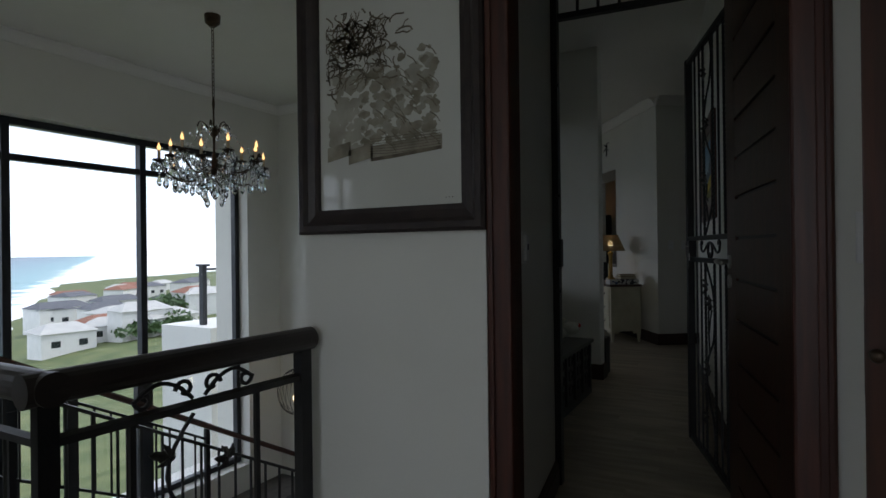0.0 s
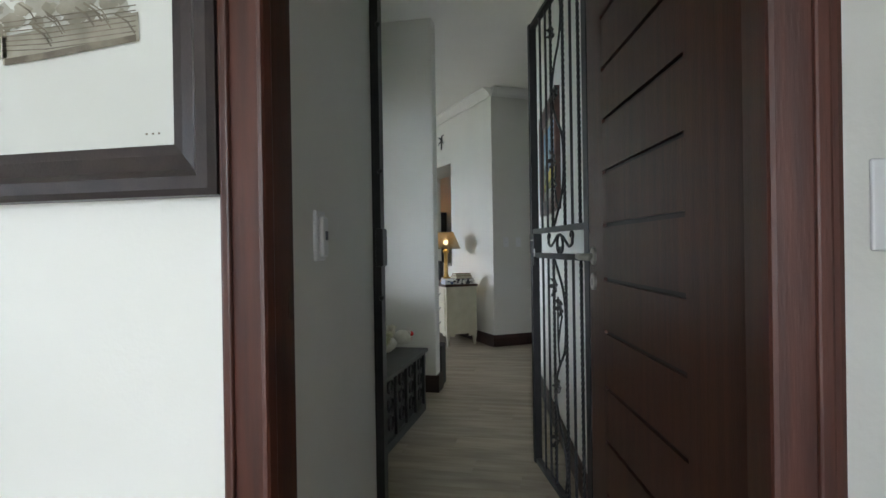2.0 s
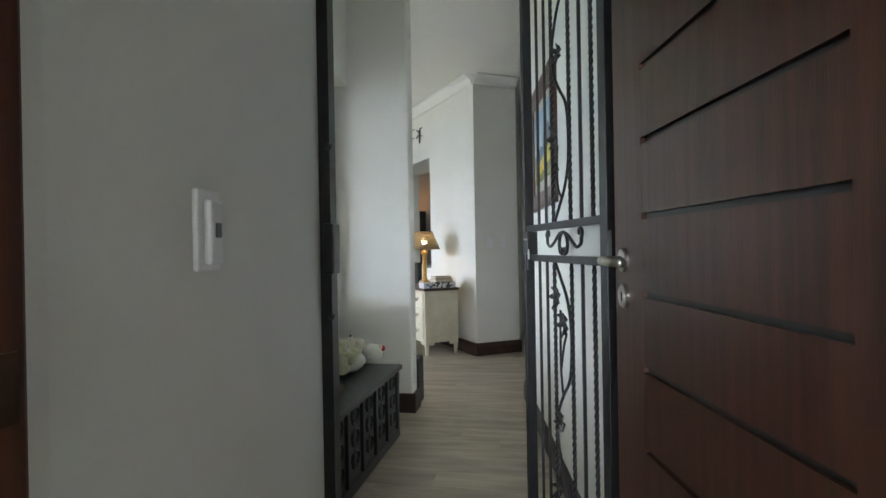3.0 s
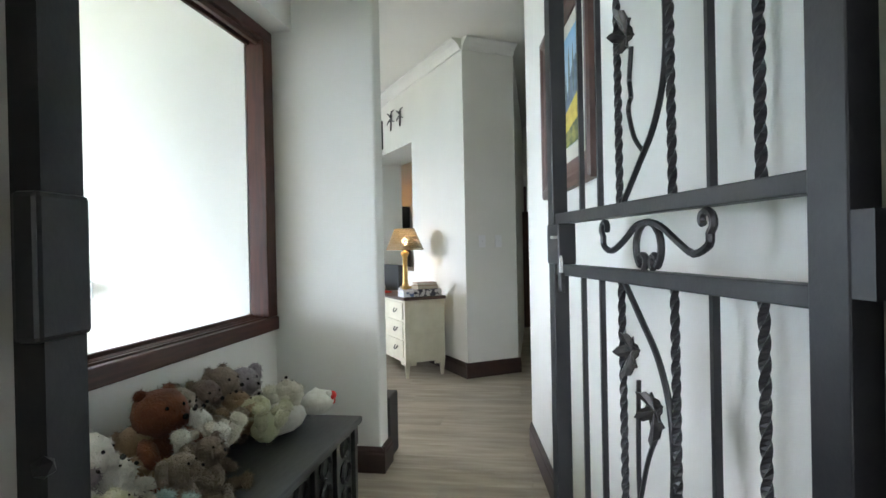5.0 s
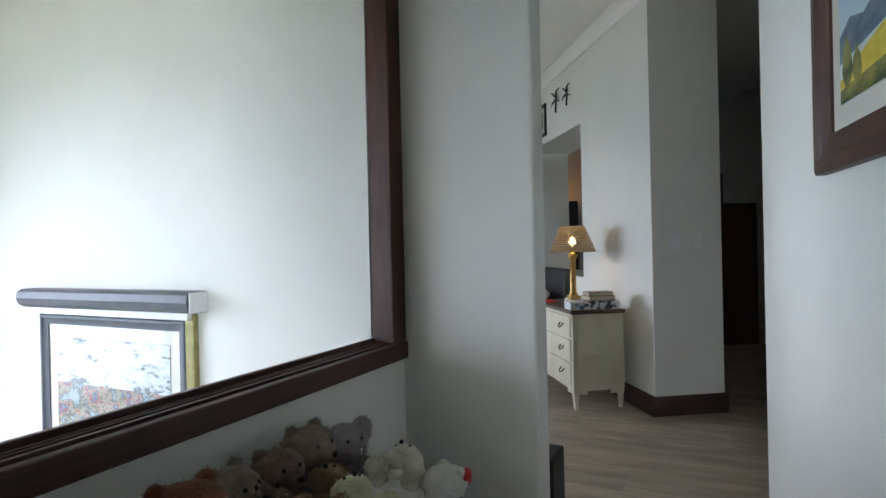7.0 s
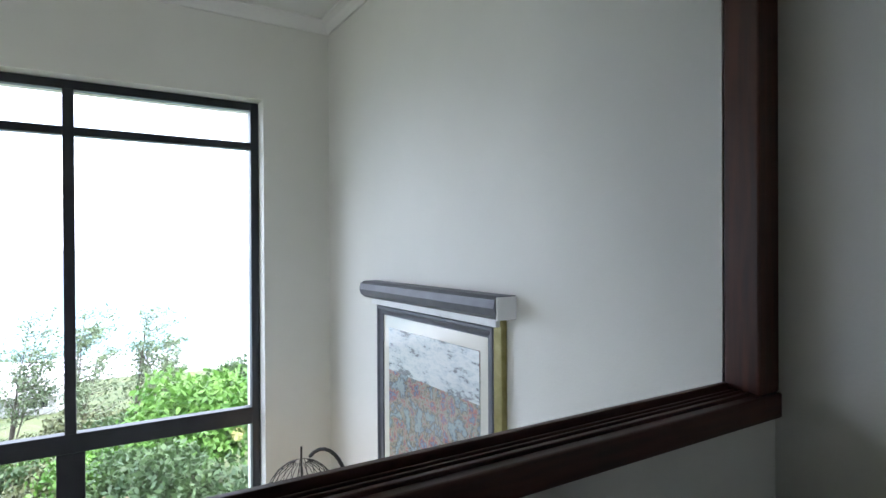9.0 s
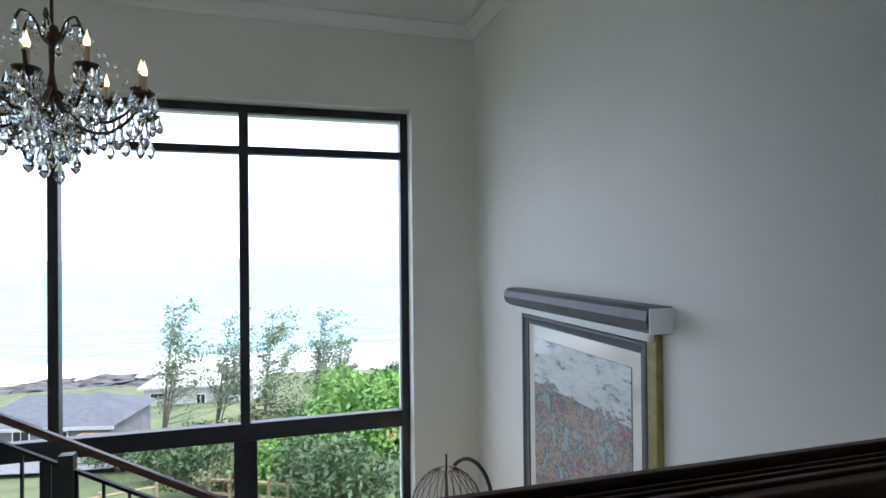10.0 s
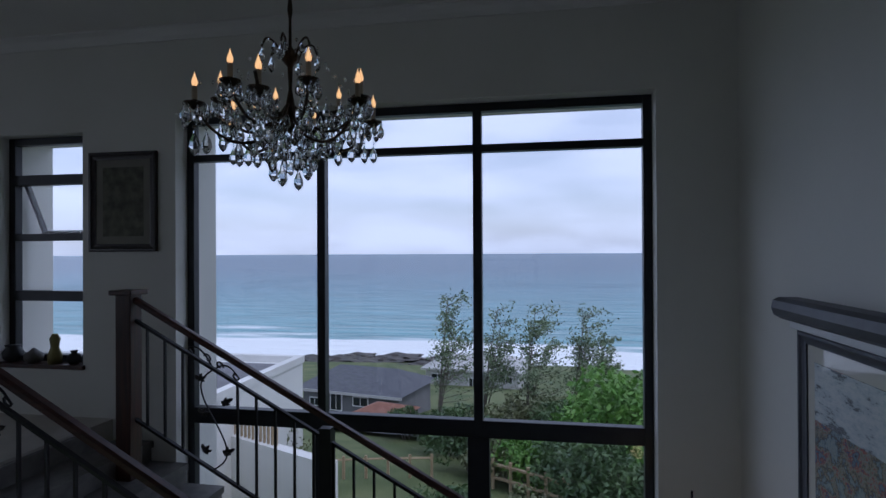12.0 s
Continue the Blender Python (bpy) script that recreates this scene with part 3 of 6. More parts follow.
# ---- gallery, pictures and fittings ----
def art(name, cols, scale, seed, stretch=(1, 1, 1), axis=2, bands=None, zs=1.0, z0=0.0):
    """Flat artwork: a base gradient in bands with painterly noise."""
    m = bpy.data.materials.new(name)
    m.use_nodes = True
    n, l = m.node_tree.nodes, m.node_tree.links
    b = n["Principled BSDF"]
    b.inputs["Roughness"].default_value = 0.6
    b.inputs["Coat Weight"].default_value, b.inputs["Coat Roughness"].default_value = 0.4, 0.03
    tc, sp, mp = n.new("ShaderNodeTexCoord"), n.new("ShaderNodeSeparateXYZ"), n.new("ShaderNodeMapping")
    mp.inputs["Location"].default_value, mp.inputs["Scale"].default_value = (seed, seed, seed), stretch
    l.new(tc.outputs["Object"], sp.inputs[0])
    l.new(tc.outputs["Object"], mp.inputs[0])
    nz = n.new("ShaderNodeTexNoise")
    nz.inputs["Scale"].default_value, nz.inputs["Detail"].default_value, nz.inputs["Roughness"].default_value = scale, 8, 0.7
    l.new(mp.outputs[0], nz.inputs["Vector"])
    add = n.new("ShaderNodeMath")
    add.operation = "MULTIPLY_ADD"
    add.inputs[1].default_value = bands or 0.5
    l.new(nz.outputs["Fac"], add.inputs[0])
    lv = n.new("ShaderNodeMath")
    lv.operation = "MULTIPLY_ADD"
    lv.inputs[1].default_value, lv.inputs[2].default_value = zs, z0
    l.new(sp.outputs[axis], lv.inputs[0])
    l.new(lv.outputs[0], add.inputs[2])
    rp = n.new("ShaderNodeValToRGB")
    rp.color_ramp.elements[0].position, rp.color_ramp.elements[1].position = cols[0][0], cols[-1][0]
    rp.color_ramp.elements[0].color, rp.color_ramp.elements[1].color = (*cols[0][1], 1), (*cols[-1][1], 1)
    for p, c in cols[1:-1]:
        e = rp.color_ramp.elements.new(p)
        e.color = (*c, 1)
    l.new(add.outputs[0], rp.inputs[0])
    l.new(rp.outputs[0], b.inputs["Base Color"])
    return m

def framed(name, label, w, h, at, frame_mat, bar=0.05, deep=0.03, mat_w=0.06, art_mat=None, mat_mat=None, group=""):
    """A picture whose back is in the local plane y = 0 and whose face looks to +y; x along, z up from its base."""
    t = thing(name, label, "picture", group, at)
    def bevelled(x0, x1, z0, z1, flip):
        bm = bmesh.new()
        prof = [(0, 0), (0, deep * 0.8), (0.12, deep), (0.35, deep), (0.5, deep * 0.72), (0.8, deep * 0.55), (1, deep * 0.5), (1, 0)]
        L, vertical = (z1 - z0, True) if (z1 - z0) > (x1 - x0) else (x1 - x0, False)
        ends = []
        for e in (0, 1):
            row = []
            for a, d in prof:
                inset = a * bar
                u = inset if e == 0 else L - inset
                if vertical:
                    x = x0 + inset if not flip else x1 - inset
                    row.append(bm.verts.new((x, d, z0 + u)))
                else:
                    z = z0 + inset if not flip else z1 - inset
                    row.append(bm.verts.new((x0 + u, d, z)))
            ends.append(row)
        n = len(prof)
        for i in range(n):
            bm.faces.new((ends[0][i], ends[0][(i + 1) % n], ends[1][(i + 1) % n], ends[1][i]))
        return bm
    for a in ((0, bar, 0, h, False), (w - bar, w, 0, h, True)):
        part("frame_side", bevelled(*a), frame_mat, t)
    for a in ((0, w, 0, bar, False), (0, w, h - bar, h, True)):
        part("frame_rail", bevelled(*a), frame_mat, t)
    part("mat_board", boxes((bar - 0.004, w - bar + 0.004, 0.002, 0.010, bar - 0.004, h - bar + 0.004)), mat_mat or MATB, t, "cream mat board")
    if art_mat:
        part("artwork", boxes((bar + mat_w, w - bar - mat_w, 0.0102, 0.0125, bar + mat_w, h - bar - mat_w)), art_mat, t, "painted artwork")
    return t

# the big print on the landing wall: a vine-like tree drawn in sepia strokes over washes
print_w, print_h = 0.74, 1.06
M_PRINT = pose(-0.271, 3.93, 1.305, 0, 0, 180)
pr = framed("framed_print", "large dark-framed sepia print under reflecting glass", print_w, print_h, M_PRINT, FRAMEW, 0.085, 0.045, 0.05, mat_mat=mat("pale_print_paper", (0.60, 0.60, 0.55), 0.7, coat=1.0, color2=(0.64, 0.64, 0.60), scale=2))
SEPIA = mat("sepia_ink", (0.11, 0.09, 0.065), 0.8, color2=(0.22, 0.185, 0.135), scale=25, coat=1.0)
WASH = mat("sepia_wash", (0.17, 0.15, 0.11), 0.8, color2=(0.38, 0.35, 0.28), scale=14, coat=1.0, lo=0.3, hi=0.7, detail=8)
WASH2 = mat("grey_wash", (0.25, 0.23, 0.18), 0.8, color2=(0.48, 0.46, 0.40), scale=9, coat=1.0, lo=0.3, hi=0.7, detail=8)
rng = random.Random(4)
def stroke(bm, pts, w, y):
    for a, b in zip(pts, pts[1:]):
        a, b = Vector((a[0], 0, a[1])), Vector((b[0], 0, b[1]))
        d = (b - a)
        nrm = Vector((-d.z, 0, d.x)).normalized() * w / 2
        bm.faces.new([bm.verts.new(p + Vector((0, y, 0))) for p in (a - nrm, b - nrm, b + nrm, a + nrm)])
def flatpoly(bm, pts, y):
    bm.faces.new([bm.verts.new((x, y, z)) for x, z in pts])
# picture plane coordinates: x grows towards the left edge of the print
PX = lambda u: print_w - 0.085 - 0.034 - u * 0.465
PZ = lambda v: 0.245 + v * 0.51
bm = bmesh.new()
for k in range(150):
    u, v = rng.uniform(0.05, 0.92), rng.uniform(0.05, 0.62)
    if v > 0.68 - 0.1 * abs(u - 0.5):
        continue
    r = rng.uniform(0.025, 0.07)
    flatpoly(bm, [(PX(min(1, max(0, u + r * 1.1 * math.cos(a) * rng.uniform(0.6, 1.1)))), PZ(max(0.02, v + r * 0.8 * math.sin(a) * rng.uniform(0.6, 1.1)))) for a in [i * math.pi / 6 for i in range(12)]], 0.0106 + 0.000008 * k)
part("wash", bm, WASH2, pr)
bm = bmesh.new()
for k in range(110):
    u, v = rng.uniform(0.3, 0.95), rng.uniform(0.12, 0.8 - 0.3 * rng.random())
    r = rng.uniform(0.015, 0.045)
    flatpoly(bm, [(PX(min(1, max(0, u + r * 1.2 * math.cos(a) * rng.uniform(0.5, 1.1)))), PZ(max(0.0, v + r * 0.8 * math.sin(a) * rng.uniform(0.5, 1.1)))) for a in [i * math.pi / 6 for i in range(12)]], 0.0120 + 0.000006 * k)
for x0, x1, b in ((0.0, 0.22, 0.02), (0.2, 0.42, -0.01), (0.40, 1.0, 0.0)):
    flatpoly(bm, [(PX(x0), PZ(b)), (PX(x1), PZ(b + 0.035)), (PX(x1), PZ(b + 0.13)), (PX(x0), PZ(b + 0.10))], 0.0127)
part("wash", bm, WASH, pr)
bm = bmesh.new()
for k in range(230):
    u, v = rng.gauss(0.28, 0.19), rng.gauss(0.78, 0.13)
    if not (0.0 < u < 0.72 and 0.5 < v < 1.0):
        continue
    a = rng.uniform(0, 6.3)
    pts = []
    for i in range(5):
        pts.append((PX(min(1, max(0, u))), PZ(min(1.03, v))))
        a += rng.uniform(-0.9, 0.9)
        u, v = u + 0.035 * math.cos(a), v + 0.028 * math.sin(a)
    stroke(bm, pts, rng.uniform(0.003, 0.007), 0.0130)
for k in range(40):
    u, v = rng.uniform(0.45, 0.95), rng.uniform(0.1, 0.72)
    stroke(bm, [(PX(u), PZ(v)), (PX(min(1, u + 0.05)), PZ(v - 0.03)), (PX(min(1, u + 0.08)), PZ(v - 0.07))], rng.uniform(0.0015, 0.004), 0.0131)
for k in range(7):
    stroke(bm, [(PX(0.4), PZ(0.05 + 0.016 * k)), (PX(0.6), PZ(0.04 + 0.018 * k)), (PX(0.99), PZ(0.05 + 0.017 * k))], 0.002, 0.0132)
stroke(bm, [(PX(0.41), PZ(0.01)), (PX(0.6), PZ(0.018)), (PX(0.99), PZ(0.045))], 0.012, 0.0133)
part("ink_drawing", bm, SEPIA, pr, "sepia ink drawing of a twisted tree")
part("signature", boxes(*[(0.12 + 0.012 * k, 0.124 + 0.012 * k, 0.0104, 0.0108, 0.106, 0.109) for k in range(3)]), SEPIA, pr)

# art with blind case on the stairwell wall
seaart = art("coastal_abstract", [(0.30, (0.03, 0.03, 0.06)), (0.40, (0.26, 0.34, 0.40)), (0.46, (0.06, 0.10, 0.20)), (0.51, (0.50, 0.10, 0.05)), (0.55, (0.30, 0.38, 0.36)), (0.60, (0.36, 0.30, 0.20)), (0.65, (0.07, 0.05, 0.06)), (0.70, (0.24, 0.33, 0.38)), (0.80, (0.40, 0.44, 0.44)), (0.92, (0.08, 0.10, 0.14))], 11, 3.1, bands=1.5, zs=0.12, z0=-0.28)
seaart2 = art("coastal_abstract_sky", [(0.1, (0.7, 0.74, 0.75)), (0.3, (0.12, 0.13, 0.15)), (0.36, (0.55, 0.62, 0.65)), (0.5, (0.75, 0.78, 0.78)), (0.75, (0.45, 0.52, 0.55))], 6, 1.2, stretch=(1, 1, 3), bands=1.2, zs=0.3, z0=-0.6)
seapic = framed("framed_seascape", "grey-framed abstract coastal painting below a blind case", 1.25, 1.7, pose(-2.615, 7.635, -0.78, 0, 0, 180), GREYV, 0.06, 0.035, 0.075, art_mat=seaart)
part("sky_band", boxes((0.137, 1.113, 0.0126, 0.0135, 1.30, 1.563)), seaart2, seapic)
blind = thing("blind_case", "dark grey roller blind case with white end caps", "blind")
bm = bmesh.new()
prof = [(7.635, 1.073), (7.545, 1.073), (7.518, 1.058), (7.510, 1.02), (7.522, 0.985), (7.555, 0.965), (7.635, 0.965)]
ends = [[bm.verts.new((x, y, z)) for y, z in prof] for x in (-3.93, -2.49)]
for i in range(len(prof)):
    k = (i + 1) % len(prof)
    bm.faces.new((ends[0][i], ends[0][k], ends[1][k], ends[1][i]))
bm.faces.new(ends[0]), bm.faces.new(ends[1][::-1])
part("case", bm, GREYV, blind)
part("end_cap", boxes((-2.488, -2.476, 7.522, 7.63, 0.968, 1.07), bevel=0.003), PLASTIC, blind, "white plastic end cap")
part("bottom_bar", boxes((-3.88, -2.56, 7.575, 7.603, 0.925, 0.964), bevel=0.004), PLASTIC, blind, "white blind and bottom bar")
mould = thing("gilt_moulding", "olive gilt frame edge standing behind the seascape", "moulding")
part("moulding", boxes((-2.612, -2.548, 7.600, 7.633, -0.78, 0.955), bevel=0.006), OLIVE, mould)

# gallery landscape
GP, GQ = Vector((0.60, 4.08)), Vector((-0.005, 8.25))
GD = (GQ - GP).normalized()
at_g = lambda u: GP + GD * u
M_GAL = turned(tuple(at_g(2.52)), tuple(at_g(4)))
landm = art("sunlit_sky", [(0.25, (0.62, 0.70, 0.70)), (0.45, (0.42, 0.60, 0.72)), (0.75, (0.16, 0.36, 0.60)), (1.0, (0.10, 0.28, 0.55))], 4, 2.2, stretch=(1, 1, 2), bands=0.15, zs=1.6, z0=0.0)
gal = framed("framed_landscape", "brown-framed landscape of yellow fields on the passage wall", 0.93, 0.74, M_GAL @ pose(0, 0.0, 1.44), FRAMEB, 0.10, 0.035, 0.06)
part("artwork", boxes((0.16, 0.77, -0.001, 0.0015, 0.0, 0.42)), landm, gal, "landscape painting in a cream mat", at=pose(0, 0.0118, 0.16))
def painted(name, pts, y, material):
    bm = bmesh.new()
    bm.faces.new([bm.verts.new((x, 0.0134 + y, 0.16 + z)) for x, z in pts])
    part(name, bm, material, gal)
OILS = {k: mat("oil_" + k, c, 0.6, color2=d, scale=14, stretch=(1, 1, 2), coat=0.3) for k, c, d in (("hill", (0.07, 0.12, 0.19), (0.16, 0.23, 0.30)), ("wheat", (0.55, 0.40, 0.02), (0.75, 0.60, 0.06)), ("verge", (0.05, 0.08, 0.02), (0.30, 0.28, 0.05)), ("poplar", (0.05, 0.09, 0.10), (0.12, 0.18, 0.17)))}
painted("painted_hill", [(0.16, 0.16), (0.77, 0.10), (0.77, 0.17), (0.70, 0.20), (0.62, 0.18), (0.52, 0.215), (0.42, 0.19), (0.32, 0.28), (0.25, 0.31), (0.16, 0.27)], 0.0003, OILS["hill"])
painted("painted_field", [(0.16, 0.03), (0.77, 0.0), (0.77, 0.06), (0.55, 0.115), (0.16, 0.185)], 0.0006, OILS["wheat"])
painted("painted_verge", [(0.16, 0.0), (0.77, 0.0), (0.77, 0.035), (0.50, 0.05), (0.16, 0.09)], 0.0009, OILS["verge"])
for x, z, h, w in ((0.36, 0.17, 0.21, 0.016), (0.29, 0.18, 0.19, 0.014), (0.42, 0.16, 0.14, 0.013), (0.72, 0.03, 0.13, 0.035), (0.66, 0.03, 0.09, 0.03)):
    painted("painted_tree", [(x - w * 0.3, z), (x + w * 0.3, z), (x + w, z + h * 0.35), (x + w * 0.7, z + h * 0.75), (x, z + h), (x - w * 0.7, z + h * 0.7), (x - w, z + h * 0.3)], 0.0012, OILS["poplar"] if h > 0.135 else OILS["verge"])

# small dark picture beside the big window
# Mat and sketch colours are darkened to stand in for dim light.
framed("framed_sketch", "dark-framed sketch in shade-darkened tones beside the tall window", 0.60, 0.785, pose(-4.79, 3.424, 1.322, 0, 0, -90), FRAMEW, 0.06, 0.03, 0.06, art_mat=mat("dimmed_sketch", (0.10, 0.10, 0.08), 0.8, color2=(0.2, 0.19, 0.15), scale=12), mat_mat=mat("dimmed_mat_paper", (0.22, 0.21, 0.18), 0.7, color2=(0.26, 0.25, 0.21), scale=4))

def switch_plate(name, label, m, w=0.075, h=0.12, rockers=1):
    t = thing(name, label, "switch", at=m)
    part("plate", boxes((-w / 2, w / 2, 0, 0.009, -h / 2, h / 2), bevel=0.003), PLASTIC, t)
    for k in range(rockers):
        x = (k - (rockers - 1) / 2) * 0.026
        part("rocker", boxes((x - 0.009, x + 0.009, 0.009, 0.014, -0.018, 0.018), bevel=0.002), PLASTIC, t)
    part("slot", boxes((-0.0025, 0.0025, 0.0141, 0.0146, -0.002, 0.002)), BLACKP, t)
    return t
switch_plate("light_switch", "white plastic light switch on the landing wall", pose(0.669, 3.93, 1.262, 0, 0, 180), 0.052, 0.118)
MP = turned(P1, tuple(C0))
for u in (0.20, 0.375):
    switch_plate("wall_switch_plate", "white switch plate on the bedroom pillar", MP @ pose(u, 0, 1.27), 0.07, 0.115)

VL, VQ = Vector((-0.33, 4.15)), Vector((-0.495, 5.30))
M_VEST = turned(tuple(VQ), tuple(VL))
phone = thing("intercom", "white plastic intercom remote in its wall cradle", "intercom", at=M_VEST @ pose(0.812, 0, 1.252))
part("cradle", boxes((-0.042, 0.042, 0, 0.010, -0.066, 0.066), bevel=0.004), PLASTIC, phone)
part("handset", boxes((-0.024, 0.024, 0.010, 0.024, -0.056, 0.05), bevel=0.006), PLASTIC, phone)
part("button", boxes((-0.010, 0.010, 0.024, 0.0265, -0.012, 0.012), bevel=0.001), GREYV, phone, "grey button")

# dark door standing open on the landing
side = thing("door_leaf", "dark timber side door standing half open on the landing", "door", at=turned((0.594, 3.429), (1.25, 2.95)))
part("leaf", boxes((0, 0.82, -0.02, 0.02, 0.015, 2.2), bevel=0.004), DOORW, side)
part("knob", lathe(bmesh.new(), [(0.012, 0), (0.012, 0.03), (0.026, 0.04), (0.028, 0.055), (0.018, 0.07), (0.0, 0.072)], 16, pose(0.03, -0.02, 1.08, 90, 0, 0) @ Matrix.Scale(0.4, 4)), BRONZE, side, "dark bronze knob", smooth=True)
part("latch_plate", boxes((-0.003, 0.001, -0.012, 0.012, 1.01, 1.15)), BRONZE, side)

# ---- balustrades ----
def balustrade(name, label, p, q, z_p, z_q, h=0.95, handrail=IRON, rail_r=0.033, gap=0.125, scroll_at=None, posts=(True, True), square_rail=False):
    """An iron balustrade on the plan line p to q, whose feet go from z_p to z_q."""
    t = thing(name, label, "balustrade")
    p, q = Vector(p), Vector(q)
    L = (q - p).length
    d = (q - p) / L
    P = lambda u, z: (p.x + d.x * u, p.y + d.y * u, z_p + (z_q - z_p) * u / L + z)
    side = Vector((-d.y, d.x))
    if square_rail:
        bm = bmesh.new()
        pr = [(-0.03, -0.02), (-0.03, 0.008), (-0.018, 0.022), (0.018, 0.022), (0.03, 0.008), (0.03, -0.02)]
        ends = [[bm.verts.new((P(u, h)[0] + side.x * a, P(u, h)[1] + side.y * a, P(u, h)[2] + b - 0.022)) for a, b in pr] for u in (-0.04, L + 0.04)]
        for i in range(6):
            bm.faces.new((ends[0][i], ends[0][(i + 1) % 6], ends[1][(i + 1) % 6], ends[1][i]))
        bm.faces.new(ends[0]), bm.faces.new(ends[1][::-1])
        part("handrail", bm, handrail, t, "dark polished timber handrail")
    else:
        part("handrail", tube(bmesh.new(), [P(u, h - rail_r) for u in (-0.05, L * 0.5, L + 0.04)], rail_r, 20), handrail, t, "dark timber handrail", smooth=False)
    part("top_rail", tube(bmesh.new(), [P(0, h - 0.17), P(L, h - 0.17)], 0.011, square=True), IRON, t)
    part("bottom_rail", tube(bmesh.new(), [P(0, 0.09), P(L, 0.09)], 0.011, square=True), IRON, t)
    for u, on in ((0, posts[0]), (L, posts[1])):
        if on:
            part("post", tube(bmesh.new(), [P(u, 0.0), P(u, h - 0.06)], 0.022, square=True), IRON, t)
    n = max(2, int(L / gap))
    for k in range(1, n):
        u = L * k / n
        if scroll_at and abs(u - scroll_at) < gap * 0.9:
            continue
        part("baluster", tube(bmesh.new(), [P(u, 0.095), P(u, h - 0.17)], 0.0075, square=True), IRON, t)
    def flat(pts):
        return [P(u, z) for u, z in pts]
    if scroll_at:
        s = scroll_at
        wave = [(s + 0.10 * math.sin(z * 9), 0.1 + z) for z in [i * 0.04 for i in range(18)]]
        part("vine", tube(bmesh.new(), flat(wave), 0.006, 6), IRON, t)
        for sg in (1, -1):
            arm = [(s + sg * 0.02, h - 0.150), (s + sg * 0.07, h - 0.105), (s + sg * 0.13, h - 0.090), (s + sg * 0.19, h - 0.125)]
            eye_u, eye_z = s + sg * 0.165, h - 0.125
            arm += [(eye_u + sg * (0.026 - 0.0016 * i) * math.cos(-0.5 * i), eye_z + (0.026 - 0.0016 * i) * math.sin(-0.5 * i)) for i in range(11)]
            part("scroll", tube(bmesh.new(), smooth_path(flat(arm), 4), 0.0065, 6), IRON, t)
            part("scroll", tube(bmesh.new(), flat([(s + sg * (0.045 + (0.030 - 0.0018 * i) * math.cos(0.5 * i)), h - 0.12 + (0.030 - 0.0018 * i) * math.sin(0.5 * i)) for i in range(12)]), 0.0065, 6), IRON, t)
        for du, z in ((0.09, 0.62), (-0.08, 0.45), (0.10, 0.28), (-0.06, 0.2), (-0.1, 0.68)):
            o = P(s + du, z)
            bm = vine_leaf(bmesh.new(), (0, 0, 0), 0.048, du * 700)
            bmesh.ops.transform(bm, matrix=Matrix.Translation(o) @ pose(0, 0, 0, 0, 0, math.degrees(math.atan2(d.y, d.x))), verts=bm.verts)
            part("leaf", bm, LEAFI, t)
    return t

balustrade("landing_balustrade", "black iron landing balustrade with rounded dark handrail", (-1.02, 3.05), (-0.97, 3.86), 0, 0, 0.975, RAILW, 0.041, 0.17, 0.40)
balustrade("landing_balustrade", "black iron landing balustrade along the stairwell edge", (-3.15, 3.05), (-1.02, 3.05), 0, 0, 0.975, RAILW, 0.041, 0.15, 0.9, posts=(True, True))
ps = balustrade("stair_balustrade", "black iron stair balustrade with vine scrolls and timber handrail", (-4.45, 3.45), (-4.45, 6.25), 0.05, 0.05 - 0.537 * 2.80, 0.97, MAHOGH, gap=0.135, scroll_at=0.66, square_rail=True, posts=(False, True))
part("newel", boxes((-4.51, -4.39, 3.38, 3.50, -0.31, 1.01), (-4.54, -4.36, 3.35, 3.53, 1.01, 1.045), bevel=0.005), DOORW, ps, "dark timber newel post")
part("mid_post", boxes((-4.485, -4.415, 4.90, 4.98, -1.08, 0.13)), IRON, ps)
balustrade("stair_balustrade", "dark iron inner stair balustrade with timber handrail", (-3.15, 3.12), (-3.15, 6.25), 0.18, 0.18 - 0.55 * 3.13, 0.94, MAHOGH, gap=0.155, scroll_at=0.55, square_rail=True)

stairs = tagged(part("stairs", boxes((-4.55, -3.05, 3.02, 3.06, -0.25, -0.02)), STONE), "dark stone stairs descending along the tall window", "stairs", kind="structure")
for k in range(10):
    y = 3.06 + 0.30 * k
    z = -0.155 * (k + 1)
    part("step", boxes((-4.79, -3.05, y, y + 0.32, z - 0.05, z), (-4.79, -3.05, y + 0.28, y + 0.30, z - 0.16, z - 0.05)), STONE, stairs)
part("step", boxes((-4.79, -3.05, 6.06, 7.635, -1.75, -1.55)), STONE, stairs)

# arc lamp in the stairwell corner
al = thing("arc_floor_lamp", "black arc floor lamp with a round wire cage shade", "lamp", at=pose(-4.06, 7.16, -1.55) @ Matrix.Scale(1.09, 4))
part("base", lathe(bmesh.new(), [(0.15, 0), (0.15, 0.015), (0.02, 0.025), (0.012, 0.05)], 24), BLACKP, al)
arc = [(0.22, 0.2, 0.03), (0.22, 0.2, 1.2)] + [(0.11 + 0.11 * math.cos(a), 0.10 + 0.10 * math.cos(a), 1.2 + 0.24 * math.sin(a)) for a in [math.pi * i / 14 for i in range(1, 11)]]
part("stem", tube(bmesh.new(), arc, 0.011, 8), BLACKP, al)
part("base_foot", tube(bmesh.new(), [(0.0, 0.0, 0.02), (0.22, 0.2, 0.03)], 0.012, 8), BLACKP, al)
cage = part("wire_cage", bmesh.new(), BLACKP, al, "black wire cage shade")
bm = bmesh.new()
